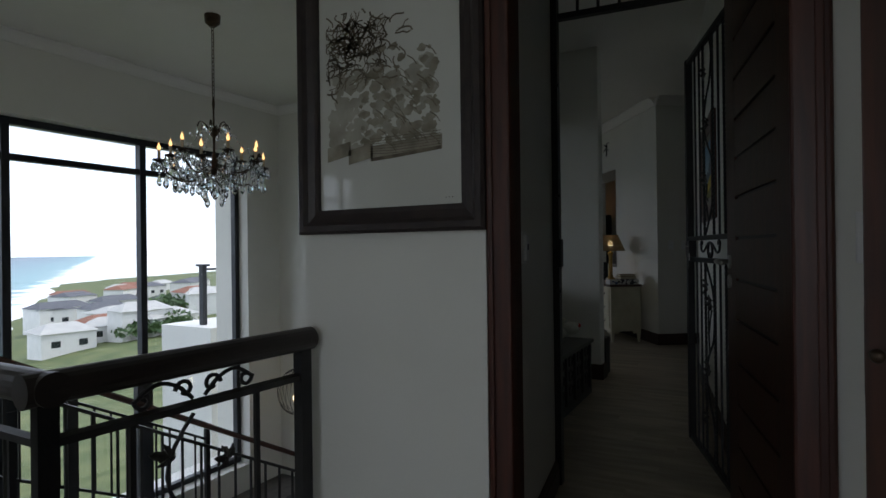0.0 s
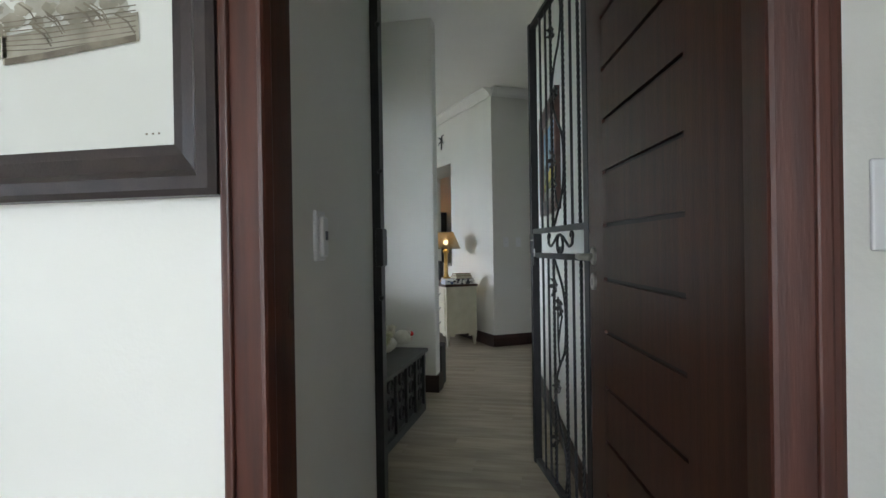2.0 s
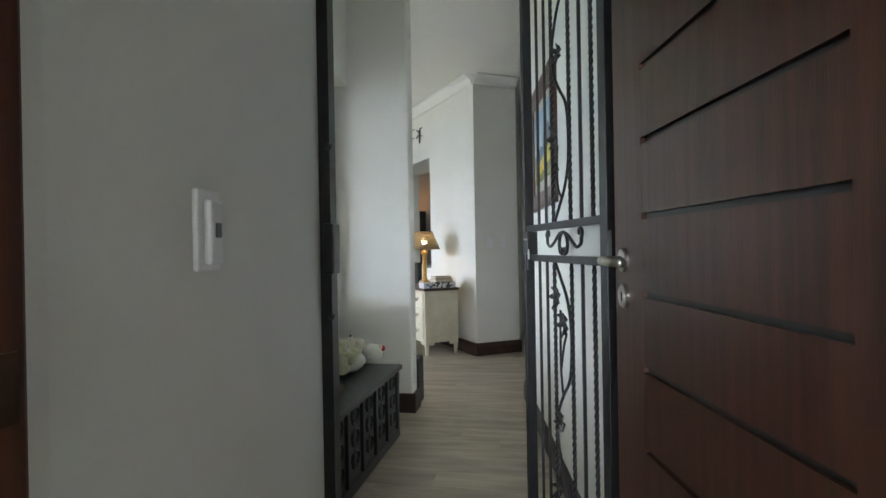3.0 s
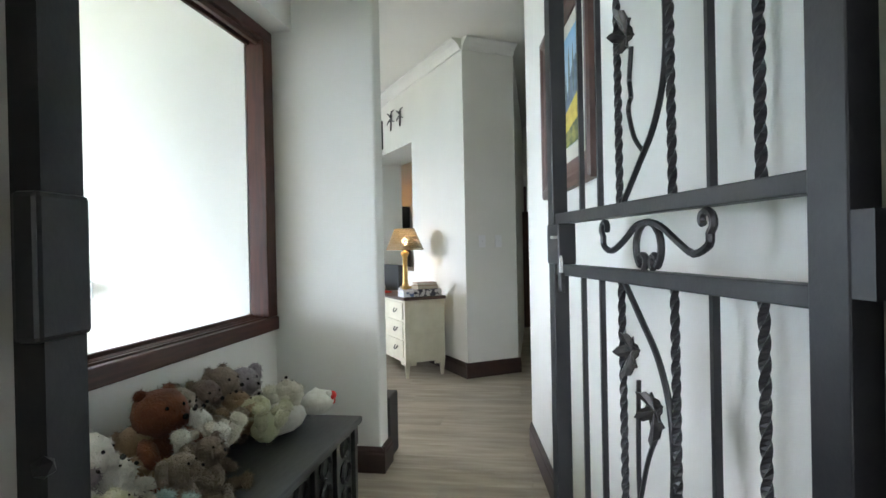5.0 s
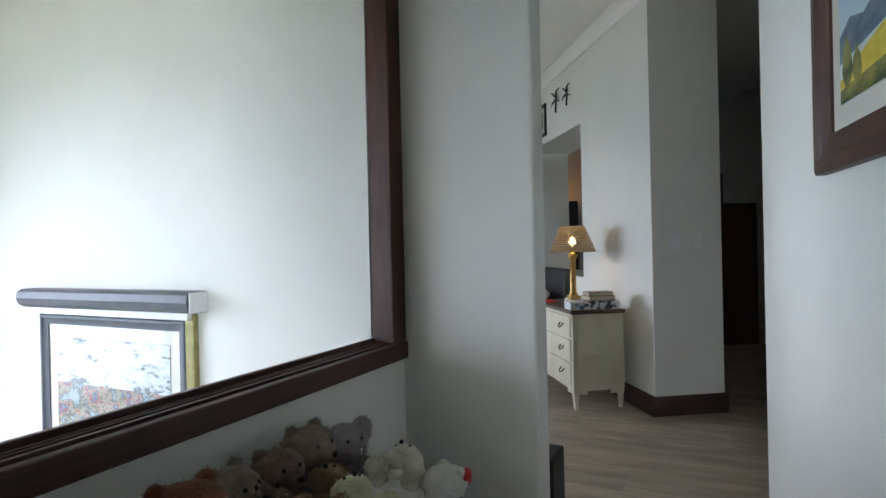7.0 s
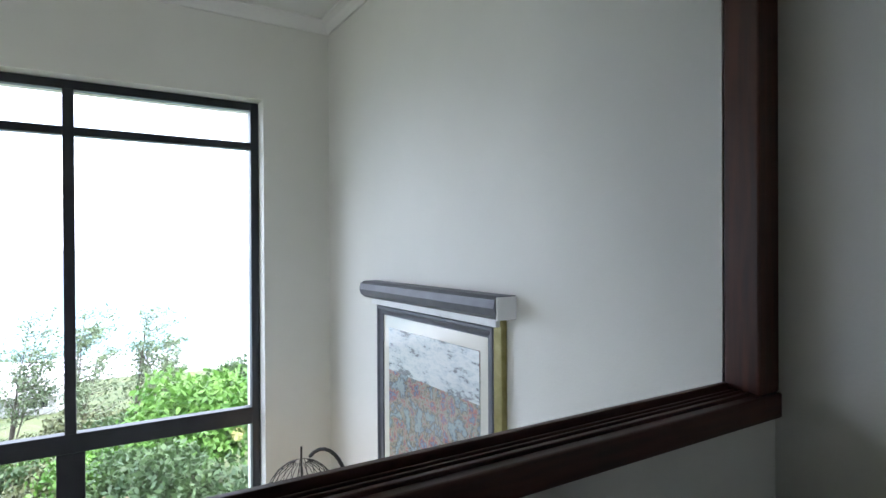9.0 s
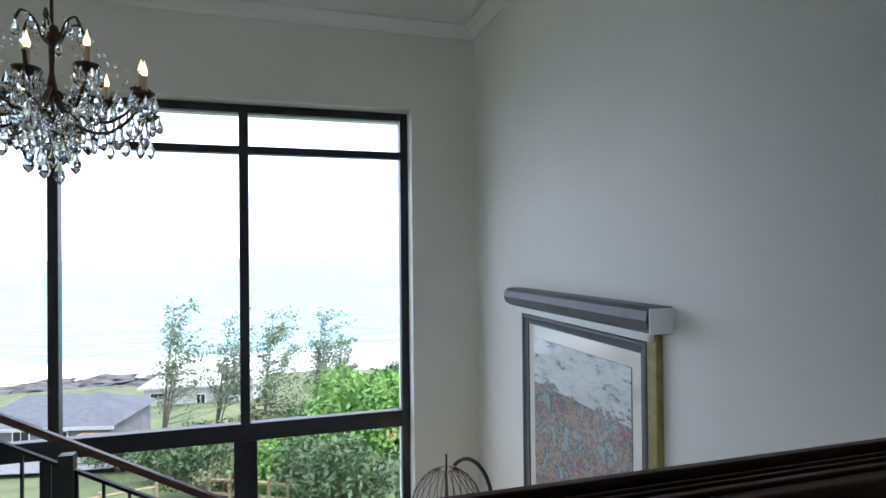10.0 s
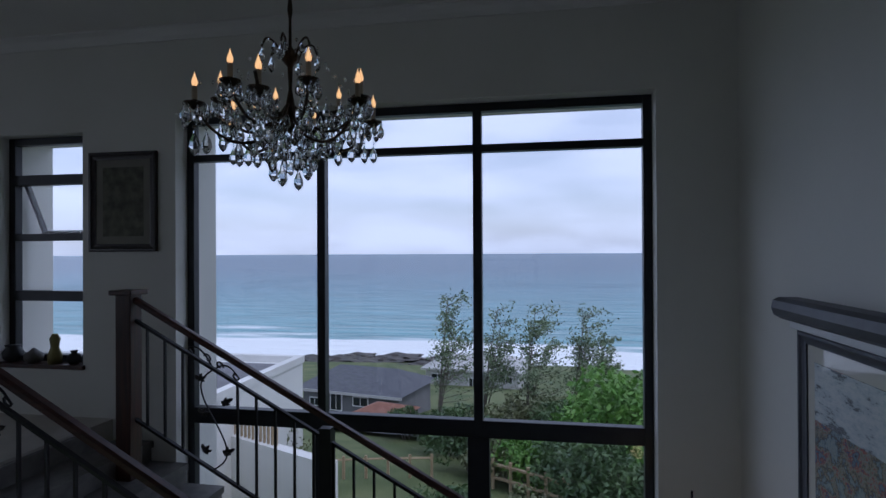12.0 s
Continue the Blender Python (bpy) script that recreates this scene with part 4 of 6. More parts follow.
for k in range(26):
    a = 2 * math.pi * k / 26
    tube(bm, [(0.21 * math.sin(b) * math.cos(a), 0.21 * math.sin(b) * math.sin(a), 1.12 + 0.24 * math.cos(b)) for b in [0.18 + 2.7 * i / 10 for i in range(11)]], 0.0022, 4)
bm.to_mesh(cage.data)
bm.free()
part("bulb", blob(bmesh.new(), (0, 0, 1.05), 0.055), BULB2, al, "glowing warm bulb", smooth=True)
part("cord", tube(bmesh.new(), [(0.0, 0.0, 1.10), (0.0, 0.0, 1.44)], 0.006, 6), BLACKP, al)

# ---- chandelier ----
CH = pose(-3.15, 5.30, -0.03)
ch = thing("chandelier", "bronze chandelier with candle bulbs and hanging crystal drops", "chandelier", at=CH)
part("canopy", lathe(bmesh.new(), [(0.06, VC + 0.03), (0.055, VC - 0.03), (0.02, VC - 0.06)], 20), BRONZE, ch)
link = tube(bmesh.new(), [(0.011 * math.cos(a), 0, 0.018 * math.sin(a)) for a in [2 * math.pi * i / 10 for i in range(10)]], 0.0032, 5, closed=True)
first = part("chain_link", link, BRONZE, ch, at=pose(0, 0, VC - 0.07))
z, k = VC - 0.10, 0
while z > 2.45:
    k += 1
    o = new("chain_link", first.data)
    o.parent = ch
    o.matrix_basis = pose(0, 0, z, 0, 0, 90 * (k % 2))
    z -= 0.03
part("stem", lathe(bmesh.new(), [(0.006, 2.46), (0.012, 2.40), (0.006, 2.36), (0.007, 2.24), (0.034, 2.20), (0.036, 2.18), (0.012, 2.15), (0.008, 2.05), (0.02, 1.98), (0.03, 1.93), (0.018, 1.88), (0.006, 1.86)], 18), BRONZE, ch, smooth=True)
drop_bm = lathe(bmesh.new(), [(0.002, 0.0), (0.006, -0.012), (0.014, -0.032), (0.0165, -0.046), (0.011, -0.060), (0.001, -0.070)], 6)
drop = part("crystal_drop", drop_bm, CRYSTAL, ch, "clear cut crystal drop", at=pose(0, 0, 1.742))
bead = part("crystal_bead", lathe(bmesh.new(), [(0.001, 0.008), (0.007, 0.0), (0.001, -0.008)], 6), CRYSTAL, ch, at=pose(0, 0, 1.76))
def hang(src, x, y, z, s=1.0, r=0):
    o = new(src.name.split(".")[0], src.data)
    o.parent = ch
    o.matrix_basis = pose(x, y, z, 0, 0, r) @ Matrix.Diagonal((s, s, s, 1))
rc = random.Random(11)
arm_bm = tube(bmesh.new(), smooth_path([(0.03, 0, 1.98), (0.12, 0, 1.90), (0.25, 0, 1.87), (0.36, 0, 1.92), (0.42, 0, 2.0)], 5), 0.007, 6)
arm0 = None
for k in range(12):
    a = 360 * k / 12 + 8
    ca, sa = math.cos(radians(a)), math.sin(radians(a))
    low = k % 2 == 0
    R, dz = (0.385, -0.07) if low else (0.31, -0.005)
    if arm0 is None:
        arm0 = part("arm", arm_bm, BRONZE, ch, at=pose(0, 0, 0, 0, 0, a))
        cup0 = part("candle_cup", lathe(bmesh.new(), [(0.008, 1.99), (0.04, 2.015), (0.042, 2.02), (0.012, 2.022), (0.012, 2.03)], 14), BRONZE, ch, at=pose(R * ca, R * sa, dz))
        tube0 = part("candle", lathe(bmesh.new(), [(0.011, 2.022), (0.011, 2.085), (0.0, 2.086)], 12), mat("candle_sleeve", (0.55, 0.45, 0.32), 0.5), ch, "cream candle sleeve", at=pose(R * ca, R * sa, dz))
        bulb0 = part("bulb", lathe(bmesh.new(), [(0.007, 2.085), (0.0115, 2.094), (0.0125, 2.103), (0.008, 2.118), (0.0022, 2.135), (0.0005, 2.145)], 12), BULB, ch, "glowing flame-shaped bulb", smooth=True, at=pose(R * ca, R * sa, dz))
    else:
        for src, at in ((arm0, pose(0, 0, dz, 0, 0, a) @ Matrix.Diagonal((R / 0.43, 1, 1, 1))), (cup0, pose(R * ca, R * sa, dz)), (tube0, pose(R * ca, R * sa, dz)), (bulb0, pose(R * ca, R * sa, dz))):
            o = new(src.name.split(".")[0], src.data)
            o.parent = ch
            o.matrix_basis = at
    for j in range(7):
        b = radians(51.4 * j + a)
        hang(drop, R * ca + 0.04 * math.cos(b), R * sa + 0.04 * math.sin(b), 2.005 + dz, rc.uniform(0.8, 1.15), rc.uniform(0, 90))
        hang(bead, R * ca + 0.04 * math.cos(b), R * sa + 0.04 * math.sin(b), 2.012 + dz, 1.0)
    for u in (0.10, 0.17, 0.24, 0.31, 0.38, 0.43):
        zz = 1.885 + dz + (0.0 if u < 0.3 else 0.02)
        hang(drop, u * ca * R / 0.43, u * sa * R / 0.43, zz, rc.uniform(1.0, 1.5), rc.uniform(0, 90))
        hang(bead, u * ca * R / 0.43, u * sa * R / 0.43, zz + 0.012, 1.0)
        hang(drop, u * ca * R / 0.43 + rc.uniform(-0.03, 0.03), u * sa * R / 0.43 + rc.uniform(-0.03, 0.03), zz + rc.uniform(0.06, 0.13), rc.uniform(0.8, 1.2), rc.uniform(0, 90))
    up = smooth_path([(0.03, 0, 2.17), (0.06, 0, 2.24), (0.10, 0, 2.26), (0.12, 0, 2.22)], 4)
    if k % 2 == 0:
        part("upper_scroll", tube(bmesh.new(), up, 0.005, 5), BRONZE, ch, at=pose(0, 0, 0, 0, 0, a))
        hang(drop, 0.12 * ca, 0.12 * sa, 2.215, 1.0, 20)
        hang(drop, 0.07 * ca, 0.07 * sa, 2.25, 0.8, 50)
    for j in range(6):
        u = j / 5
        rr = 0.12 + (R - 0.14) * u
        hang(bead, rr * ca, rr * sa, 2.23 - 0.20 * u - 0.10 * math.sin(u * math.pi) * 0.5, 1.1)
for k in range(8):
    a = radians(45 * k)
    links = (9, 5, 7, 5)[k % 4]
    for j in range(links):
        hang(bead, 0.08 * math.cos(a), 0.08 * math.sin(a), 1.86 - 0.016 * j, 1.0)
    hang(drop, 0.08 * math.cos(a), 0.08 * math.sin(a), 1.855 - 0.016 * links, 1.35, 30 * k)
for j in range(7):
    hang(bead, 0, 0, 1.86 - 0.018 * j, 1.0)

# ---- toy chest and plush toys ----
CHX0, CHX1, CHY0, CHY1, CHH = -1.395, -0.762, 5.75, 7.24, 0.465
chest = thing("toy_chest", "long black lacquered chest with carved lattice front", "chest")
part("body", boxes((CHX0 + 0.015, CHX1 - 0.035, CHY0 + 0.02, CHY1 - 0.02, 0.05, CHH - 0.03)), CHESTW, chest)
part("lid", boxes((CHX0, CHX1, CHY0, CHY1, CHH - 0.03, CHH), bevel=0.006), CHESTW, chest)
part("plinth", boxes((CHX0 + 0.01, CHX1 - 0.02, CHY0 + 0.01, CHY1 - 0.01, 0.0, 0.06), bevel=0.004), CHESTW, chest)
for k in range(7):
    y = CHY0 + 0.05 + k * (CHY1 - CHY0 - 0.1) / 6
    part("stile", boxes((CHX1 - 0.036, CHX1 - 0.016, y - 0.018, y + 0.018, 0.06, CHH - 0.03), bevel=0.003), CHESTW, chest)
for k in range(6):
    y = CHY0 + 0.05 + (k + 0.5) * (CHY1 - CHY0 - 0.1) / 6
    for z in (0.16, 0.27, 0.38):
        part("fretwork", tube(bmesh.new(), [(CHX1 - 0.027, y + 0.05 * math.cos(b), z + 0.045 * math.sin(b)) for b in [2 * math.pi * i / 8 for i in range(8)]], 0.008, 4, closed=True), CHESTW, chest)
for y in (CHY0 + 0.06, CHY1 - 0.06):
    part("end_rail", boxes((CHX0 + 0.02, CHX1 - 0.02, y - 0.005 if y < 6.5 else CHY1 - 0.021, y + 0.005 if y < 6.5 else CHY1 - 0.008, 0.34, 0.42)), CHESTW, chest)

def plush_mat(name, c, c2):
    return mat(name, c, 0.95, color2=c2, scale=30, bump=0.9, bump_scale=160, sheen=0.08)
PL = {"rust": plush_mat("rust_plush", (0.13, 0.036, 0.014), (0.19, 0.058, 0.022)), "grey": plush_mat("taupe_plush", (0.17, 0.13, 0.095), (0.26, 0.205, 0.155)), "brown": plush_mat("brown_plush", (0.11, 0.075, 0.055), (0.18, 0.125, 0.095)),
      "cream": plush_mat("cream_plush", (0.58, 0.54, 0.43), (0.68, 0.64, 0.53)), "mauve": plush_mat("mauve_plush", (0.24, 0.205, 0.215), (0.32, 0.28, 0.28)), "white": plush_mat("white_plush", (0.66, 0.64, 0.56), (0.74, 0.72, 0.65)),
      "tan": plush_mat("tan_plush", (0.26, 0.17, 0.10), (0.36, 0.25, 0.16)), "mint": plush_mat("mint_plush", (0.34, 0.48, 0.42), (0.42, 0.55, 0.5)), "lemon": plush_mat("lemon_plush", (0.56, 0.55, 0.36), (0.64, 0.62, 0.45))}
EYE_BLACK = mat("button_black", (0.01, 0.01, 0.01), 0.2)
RED = mat("red_pompon", (0.55, 0.02, 0.02), 0.8, color2=(0.62, 0.05, 0.04), scale=40)

def plush(kind, color, x, y, z, size, turn=0, lean=0, roll=0, label=""):
    """A soft toy facing its local +x; one mesh with its button eyes."""
    bm = bmesh.new()
    s = size
    q = 0.10
    blob(bm, (0, 0, 0.16 * s), 0.15 * s, (0.85, 0.9, 1.08), rough=q)
    hx = 0.03 * s
    blob(bm, (hx, 0, 0.38 * s), 0.14 * s, (1.0, 1.05, 0.95), rough=q)
    snout = 0.07 if kind == "bear" else 0.10
    blob(bm, (hx + 0.11 * s, 0, 0.37 * s), snout * s * 0.75, (1.15, 0.95, 0.8), rough=q)
    for sd in (-1, 1):
        if kind == "rabbit":
            blob(bm, (-0.02 * s, sd * 0.06 * s, 0.58 * s), 0.11 * s, (0.35, 0.42, 1.1), rough=q)
        elif kind == "elephant":
            blob(bm, (0.0, sd * 0.15 * s, 0.42 * s), 0.10 * s, (0.3, 0.9, 1.0), rough=q)
        else:
            blob(bm, (-0.01 * s, sd * 0.085 * s, 0.485 * s), 0.036 * s, (0.6, 1, 0.9), rough=q)
        blob(bm, (0.10 * s, sd * 0.13 * s, 0.22 * s), 0.055 * s, (1.7, 0.9, 0.9), Euler((0, radians(35), radians(sd * 18))), q)
        blob(bm, (0.17 * s, sd * 0.10 * s, 0.06 * s), 0.065 * s, (1.9, 0.95, 0.9), Euler((0, 0, radians(sd * 14))), q)
        blob(bm, (0.28 * s, sd * 0.125 * s, 0.075 * s), 0.062 * s, (0.6, 1, 1.15), rough=q)
    rf = random.Random(int(1000 * (x + y)))
    bm.faces.ensure_lookup_table()
    for f in list(bm.faces):
        f.normal_update()
        a, b, c = (v.co for v in f.verts)
        for k in range(2):
            u, w = rf.random(), rf.random()
            if u + w > 1:
                u, w = 1 - u, 1 - w
            o = a + (b - a) * u + (c - a) * w
            sd = Vector((rf.gauss(0, 1), rf.gauss(0, 1), rf.gauss(0, 1)))
            d = (f.normal + sd * 0.45 - Vector((0, 0, 0.4))).normalized()
            e = d.cross(sd).normalized() * 0.0016
            bm.faces.new([bm.verts.new(p) for p in (o - e - d * 0.002, o + e - d * 0.002, o + d * rf.uniform(0.008, 0.016))])
    nv = len(bm.faces)
    for sd in (-1, 1):
        blob(bm, (hx + 0.112 * s, sd * 0.05 * s, 0.43 * s), 0.012 * s, div=1)
    blob(bm, (hx + 0.185 * s, 0, 0.385 * s), 0.018 * s, div=1)
    bm.faces.ensure_lookup_table()
    for f in bm.faces[nv:]:
        f.material_index = 1
    ob = part("plush_toy", bm, PL[color], smooth=True, at=pose(x, y, z, roll, lean, turn))
    ob.data.materials.append(EYE_BLACK)
    return tagged(ob, label or f"{color} plush {kind} heaped on the black chest", "soft toy", "soft toys on the chest")

T = CHH + 0.005
toys = [("bear", "rust", -1.20, 6.42, T, 0.62, -15, 0, 0, "rust brown plush ape slumped against the wall"), ("bear", "grey", -1.27, 6.60, T, 0.53, 10, 0, 0, ""), ("bear", "brown", -1.27, 6.77, T, 0.51, -10, 0, 0, ""),
        ("bear", "grey", -1.28, 6.91, T, 0.55, -5, 0, 0, "olive grey plush bear sitting against the wall"), ("elephant", "mauve", -1.25, 7.05, T, 0.49, -20, 0, 0, "mauve plush elephant with a pink ribbon"), ("bear", "white", -1.20, 6.10, T, 0.53, 15, 0, 0, "shaggy off-white plush dog against the wall"),
        ("bear", "tan", -1.12, 6.78, T + 0.03, 0.42, -60, -55, 0, ""), ("bear", "cream", -1.02, 6.98, T + 0.05, 0.44, -70, -70, 0, "cream plush rabbit lying on its back"), ("bear", "lemon", -0.98, 6.78, T + 0.04, 0.42, -40, -65, 0, "pale lemon plush bear lying on its back"),
        ("bear", "cream", -1.04, 6.52, T + 0.05, 0.46, -15, -60, 0, "cream plush bear lying with its feet out"), ("bear", "white", -1.06, 6.44, T + 0.04, 0.48, -50, -60, 0, "white plush rabbit lying among the toys"), ("elephant", "grey", -0.97, 6.36, T, 0.36, -10, -10, 0, "small grey plush elephant on the chest"),
        ("elephant", "grey", -0.95, 6.20, T, 0.38, 5, -12, 0, "small grey plush elephant on the chest"), ("bear", "white", -1.07, 6.16, T, 0.40, 10, -30, 0, "white plush dog with a dark ear"), ("elephant", "mauve", -1.13, 6.04, T, 0.44, 20, -20, 0, ""), ("bear", "mint", -0.90, 6.08, T + 0.03, 0.32, 80, -70, 0, "pale mint plush toy lying at the chest's edge"),
        ("bear", "lemon", -0.98, 6.00, T, 0.34, 0, -20, 0, ""), ("bear", "cream", -1.02, 5.90, T, 0.36, 10, -15, 0, ""), ("bear", "brown", -1.16, 6.60, T + 0.05, 0.40, -30, -40, 0, ""), ("bear", "tan", -1.17, 6.36, T + 0.02, 0.40, 0, -30, 0, ""), ("bear", "grey", -1.10, 6.66, T + 0.04, 0.42, -20, -60, 0, "")]
for row in toys:
    plush(*row[:6], turn=row[6], lean=row[7], roll=row[8], label=row[9])
rein = part("plush_toy", blob(blob(blob(blob(bmesh.new(), (0, 0, 0.06), 0.085, (1.1, 1.3, 0.8), rough=0.1), (0.02, 0.17, 0.09), 0.062, (1, 1.25, 0.9), rough=0.1), (0.05, 0.21, 0.12), 0.022, div=1), (-0.03, 0.20, 0.12), 0.022, div=1), PL["white"], smooth=True, at=pose(-1.03, 6.97, T, 0, 0, -32))
tagged(rein, "cream plush reindeer with red nose and hooves", "soft toy", "soft toys on the chest")
bm = bmesh.new()
blob(bm, (0.0, 0.262, 0.075), 0.020, div=2)
pom = tagged(part("pompon_ball", bm, RED, at=pose(-1.03, 6.97, T, 0, 0, -32)), "red felt pompon ball of the plush reindeer", "soft toy", "soft toys on the chest")
pom2 = tagged(part("pompon_ball", blob(bmesh.new(), (0.055, 0.225, 0.115), 0.020, div=2), RED, at=pose(-1.03, 6.97, T, 0, 0, -32)), "red felt pompon ball of the plush reindeer", "soft toy", "soft toys on the chest")

# ---- bedroom ----
# dresser: local x along the wall, y out from the wall
M_DR = M_BED @ pose(0.235, 0.10, 0)
dr = thing("dresser", "antique cream chest of drawers with a dark top", "dresser", at=M_DR)
DL, DD, DH = 0.98, 0.44, 0.76
part("body", boxes((0.02, DL - 0.02, 0.01, DD - 0.02, 0.16, DH - 0.03), bevel=0.004), CREAMP, dr)
part("top", boxes((0.0, DL, 0.0, DD, DH - 0.03, DH), bevel=0.008), DTOP, dr, "dark stained wooden top")
for x in (0.02, DL - 0.07):
    for y in (0.012, DD - 0.07):
        bm = bmesh.new()
        box(bm, x, x + 0.05, y, y + 0.05, 0.0, 0.17)
        for v in bm.verts:
            if v.co.z < 0.01:
                v.co.x = x + 0.025 + (v.co.x - x - 0.025) * 0.45
                v.co.y = y + 0.025 + (v.co.y - y - 0.025) * 0.45
        part("leg", bm, CREAMP, dr)
for k in range(3):
    z = 0.19 + k * 0.178
    dw = part("drawer", boxes((0.06, DL - 0.06, DD - 0.021, DD - 0.008, z, z + 0.162), bevel=0.004), CREAMP, dr)
    for x in (0.22, DL - 0.22):
        part("handle", tube(bmesh.new(), [(x - 0.035, DD - 0.006, z + 0.10), (x - 0.028, DD + 0.012, z + 0.075), (x, DD + 0.016, z + 0.065), (x + 0.028, DD + 0.012, z + 0.075), (x + 0.035, DD - 0.006, z + 0.10)], 0.005, 6), IRON, dw, "dark bail handle")
part("side_panel", boxes((0.014, 0.021, 0.05, DD - 0.06, 0.22, 0.42), (0.014, 0.021, 0.05, DD - 0.06, 0.46, DH - 0.06), bevel=0.002), CREAMP, dr)
for x in (0.08, DL - 0.16):
    part("apron_bracket", boxes((x, x + 0.08, DD - 0.034, DD - 0.021, 0.115, 0.146), bevel=0.004), CREAMP, dr)
for y in (0.065, DD - 0.13):
    part("apron_bracket", boxes((0.019, 0.03, y, y + 0.06, 0.115, 0.146), bevel=0.004), CREAMP, dr)
part("apron", boxes((0.018, 0.03, 0.06, DD - 0.07, 0.145, 0.17), (0.06, DL - 0.06, DD - 0.035, DD - 0.022, 0.145, 0.17)), CREAMP, dr)

tl = thing("table_lamp", "lit gilt column table lamp with woven rattan shade", "lamp", at=M_DR @ pose(0.56, 0.20, DH) @ Matrix.Diagonal((1.12, 1.12, 1.12, 1)))
part("base", boxes((-0.055, 0.055, -0.055, 0.055, 0, 0.025), (-0.042, 0.042, -0.042, 0.042, 0.025, 0.06), bevel=0.004), BRASS, tl)
part("column", lathe(bmesh.new(), [(0.035, 0.06), (0.03, 0.08), (0.024, 0.09), (0.022, 0.33), (0.034, 0.345), (0.038, 0.37), (0.02, 0.38), (0.008, 0.40), (0.008, 0.44)], 20), BRASS, tl, smooth=True)
bm = bmesh.new()
rows_, cols_ = 12, 44
for r in range(rows_):
    z0 = 0.40 + 0.20 * r / rows_
    rad = 0.165 - 0.085 * r / rows_
    tube(bm, [((rad + (0.003 if i % 2 == r % 2 else -0.003)) * math.cos(2 * math.pi * i / cols_), (rad + (0.003 if i % 2 == r % 2 else -0.003)) * math.sin(2 * math.pi * i / cols_), z0) for i in range(cols_)], 0.0078, 5, closed=True)
part("shade", bm, WICKER, tl, "woven rattan shade")
part("bulb", blob(bmesh.new(), (0, 0, 0.475), 0.03, (1, 1, 1.2)), BULB2, tl, smooth=True)

BOOKC = [mat("book_cover_%s" % n_, c, 0.6, color2=tuple(v * 1.25 for v in c), scale=20) for n_, c in (("tan", (0.34, 0.24, 0.14)), ("brown", (0.22, 0.14, 0.09)))]
PAPER = mat("book_pages", (0.62, 0.56, 0.44), 0.9, color2=(0.54, 0.48, 0.36), scale=80, stretch=(1, 1, 8))
PATB = mat("floral_box_paper", (0.05, 0.05, 0.07), 0.6, color2=(0.75, 0.74, 0.72), scale=28, lo=0.47, hi=0.53)
BLUEB = mat("blue_white_box", (0.10, 0.16, 0.30), 0.4, color2=(0.78, 0.80, 0.84), scale=18, lo=0.40, hi=0.46)
b1 = thing("patterned_box", "black and white floral box holding old books", "box", at=M_DR @ pose(0.14, 0.17, DH))
part("box", boxes((-0.10, 0.10, -0.14, 0.14, 0, 0.065), bevel=0.003), PATB, b1)
for k, (w, d, h, a, c) in enumerate(((0.155, 0.22, 0.032, 3, 0), (0.145, 0.20, 0.028, -5, 1))):
    bk = thing("book", "old tan hardback book stacked on the box", "book", "books on the dresser", M_DR @ pose(0.14, 0.16, DH + 0.067 + 0.034 * k, 0, 0, a))
    part("cover", boxes((-w / 2, w / 2, -d / 2, d / 2, 0, 0.003), (-w / 2, w / 2, -d / 2, d / 2, h - 0.003, h), (w / 2 - 0.004, w / 2, -d / 2, d / 2, 0.003, h - 0.003)), BOOKC[c], bk)
    part("pages", boxes((-w / 2 + 0.004, w / 2 - 0.004, -d / 2 + 0.004, d / 2 - 0.004, 0.003, h - 0.003)), PAPER, bk, "yellowed pages")
b2 = thing("trinket_box", "small blue and white trinket box", "box", at=M_DR @ pose(0.12, 0.36, DH))
part("box", boxes((-0.07, 0.07, -0.06, 0.06, 0, 0.045), bevel=0.003), BLUEB, b2)
part("lid", boxes((-0.073, 0.073, -0.063, 0.063, 0.045, 0.06), bevel=0.003), PLASTIC, b2, "white lid")
orn = tagged(part("porcelain_ornament", blob(blob(bmesh.new(), (0, 0, 0.03), 0.035, (1, 1.2, 0.85)), (0.02, 0.02, 0.06), 0.018), PLASTIC, smooth=True, at=M_DR @ pose(0.27, 0.34, DH)), "white porcelain ornament on the dresser", "ornament")
cloth = tagged(part("folded_cloth", boxes((-0.08, 0.08, -0.05, 0.05, 0, 0.012), bevel=0.004), RED, at=M_DR @ pose(0.75, 0.36, DH)), "folded red cloth on the dresser", "cloth")

# bed beyond the dresser
bed = thing("bed", "made bed with pale pillows and a dark headboard", "bed", at=M_BED @ pose(1.55, 0.0, 0))
part("headboard", boxes((0, 1.75, 0.035, 0.10, 0.0, 1.02), bevel=0.01), BLACKP, bed, "dark upholstered headboard")
part("mattress", boxes((0.05, 1.70, 0.10, 2.05, 0.28, 0.56), bevel=0.04), LINEN, bed)
part("base", boxes((0.06, 1.69, 0.10, 2.03, 0.0, 0.28)), BLACKP, bed)
for x, z in ((0.45, 0.60), (0.45, 0.74), (1.3, 0.60), (1.3, 0.74)):
    part("pillow", blob(bmesh.new(), (x, 0.36, z), 0.3, (1.15, 0.75, 0.30), rough=0.12, div=3), LINEN, bed, "plump pale pillow", smooth=True)
deco = thing("wall_sculpture", "dark metal dragonfly sculptures on the bedroom wall", "wall decor", at=M_BED @ pose(1.9, 0.02, 2.76))
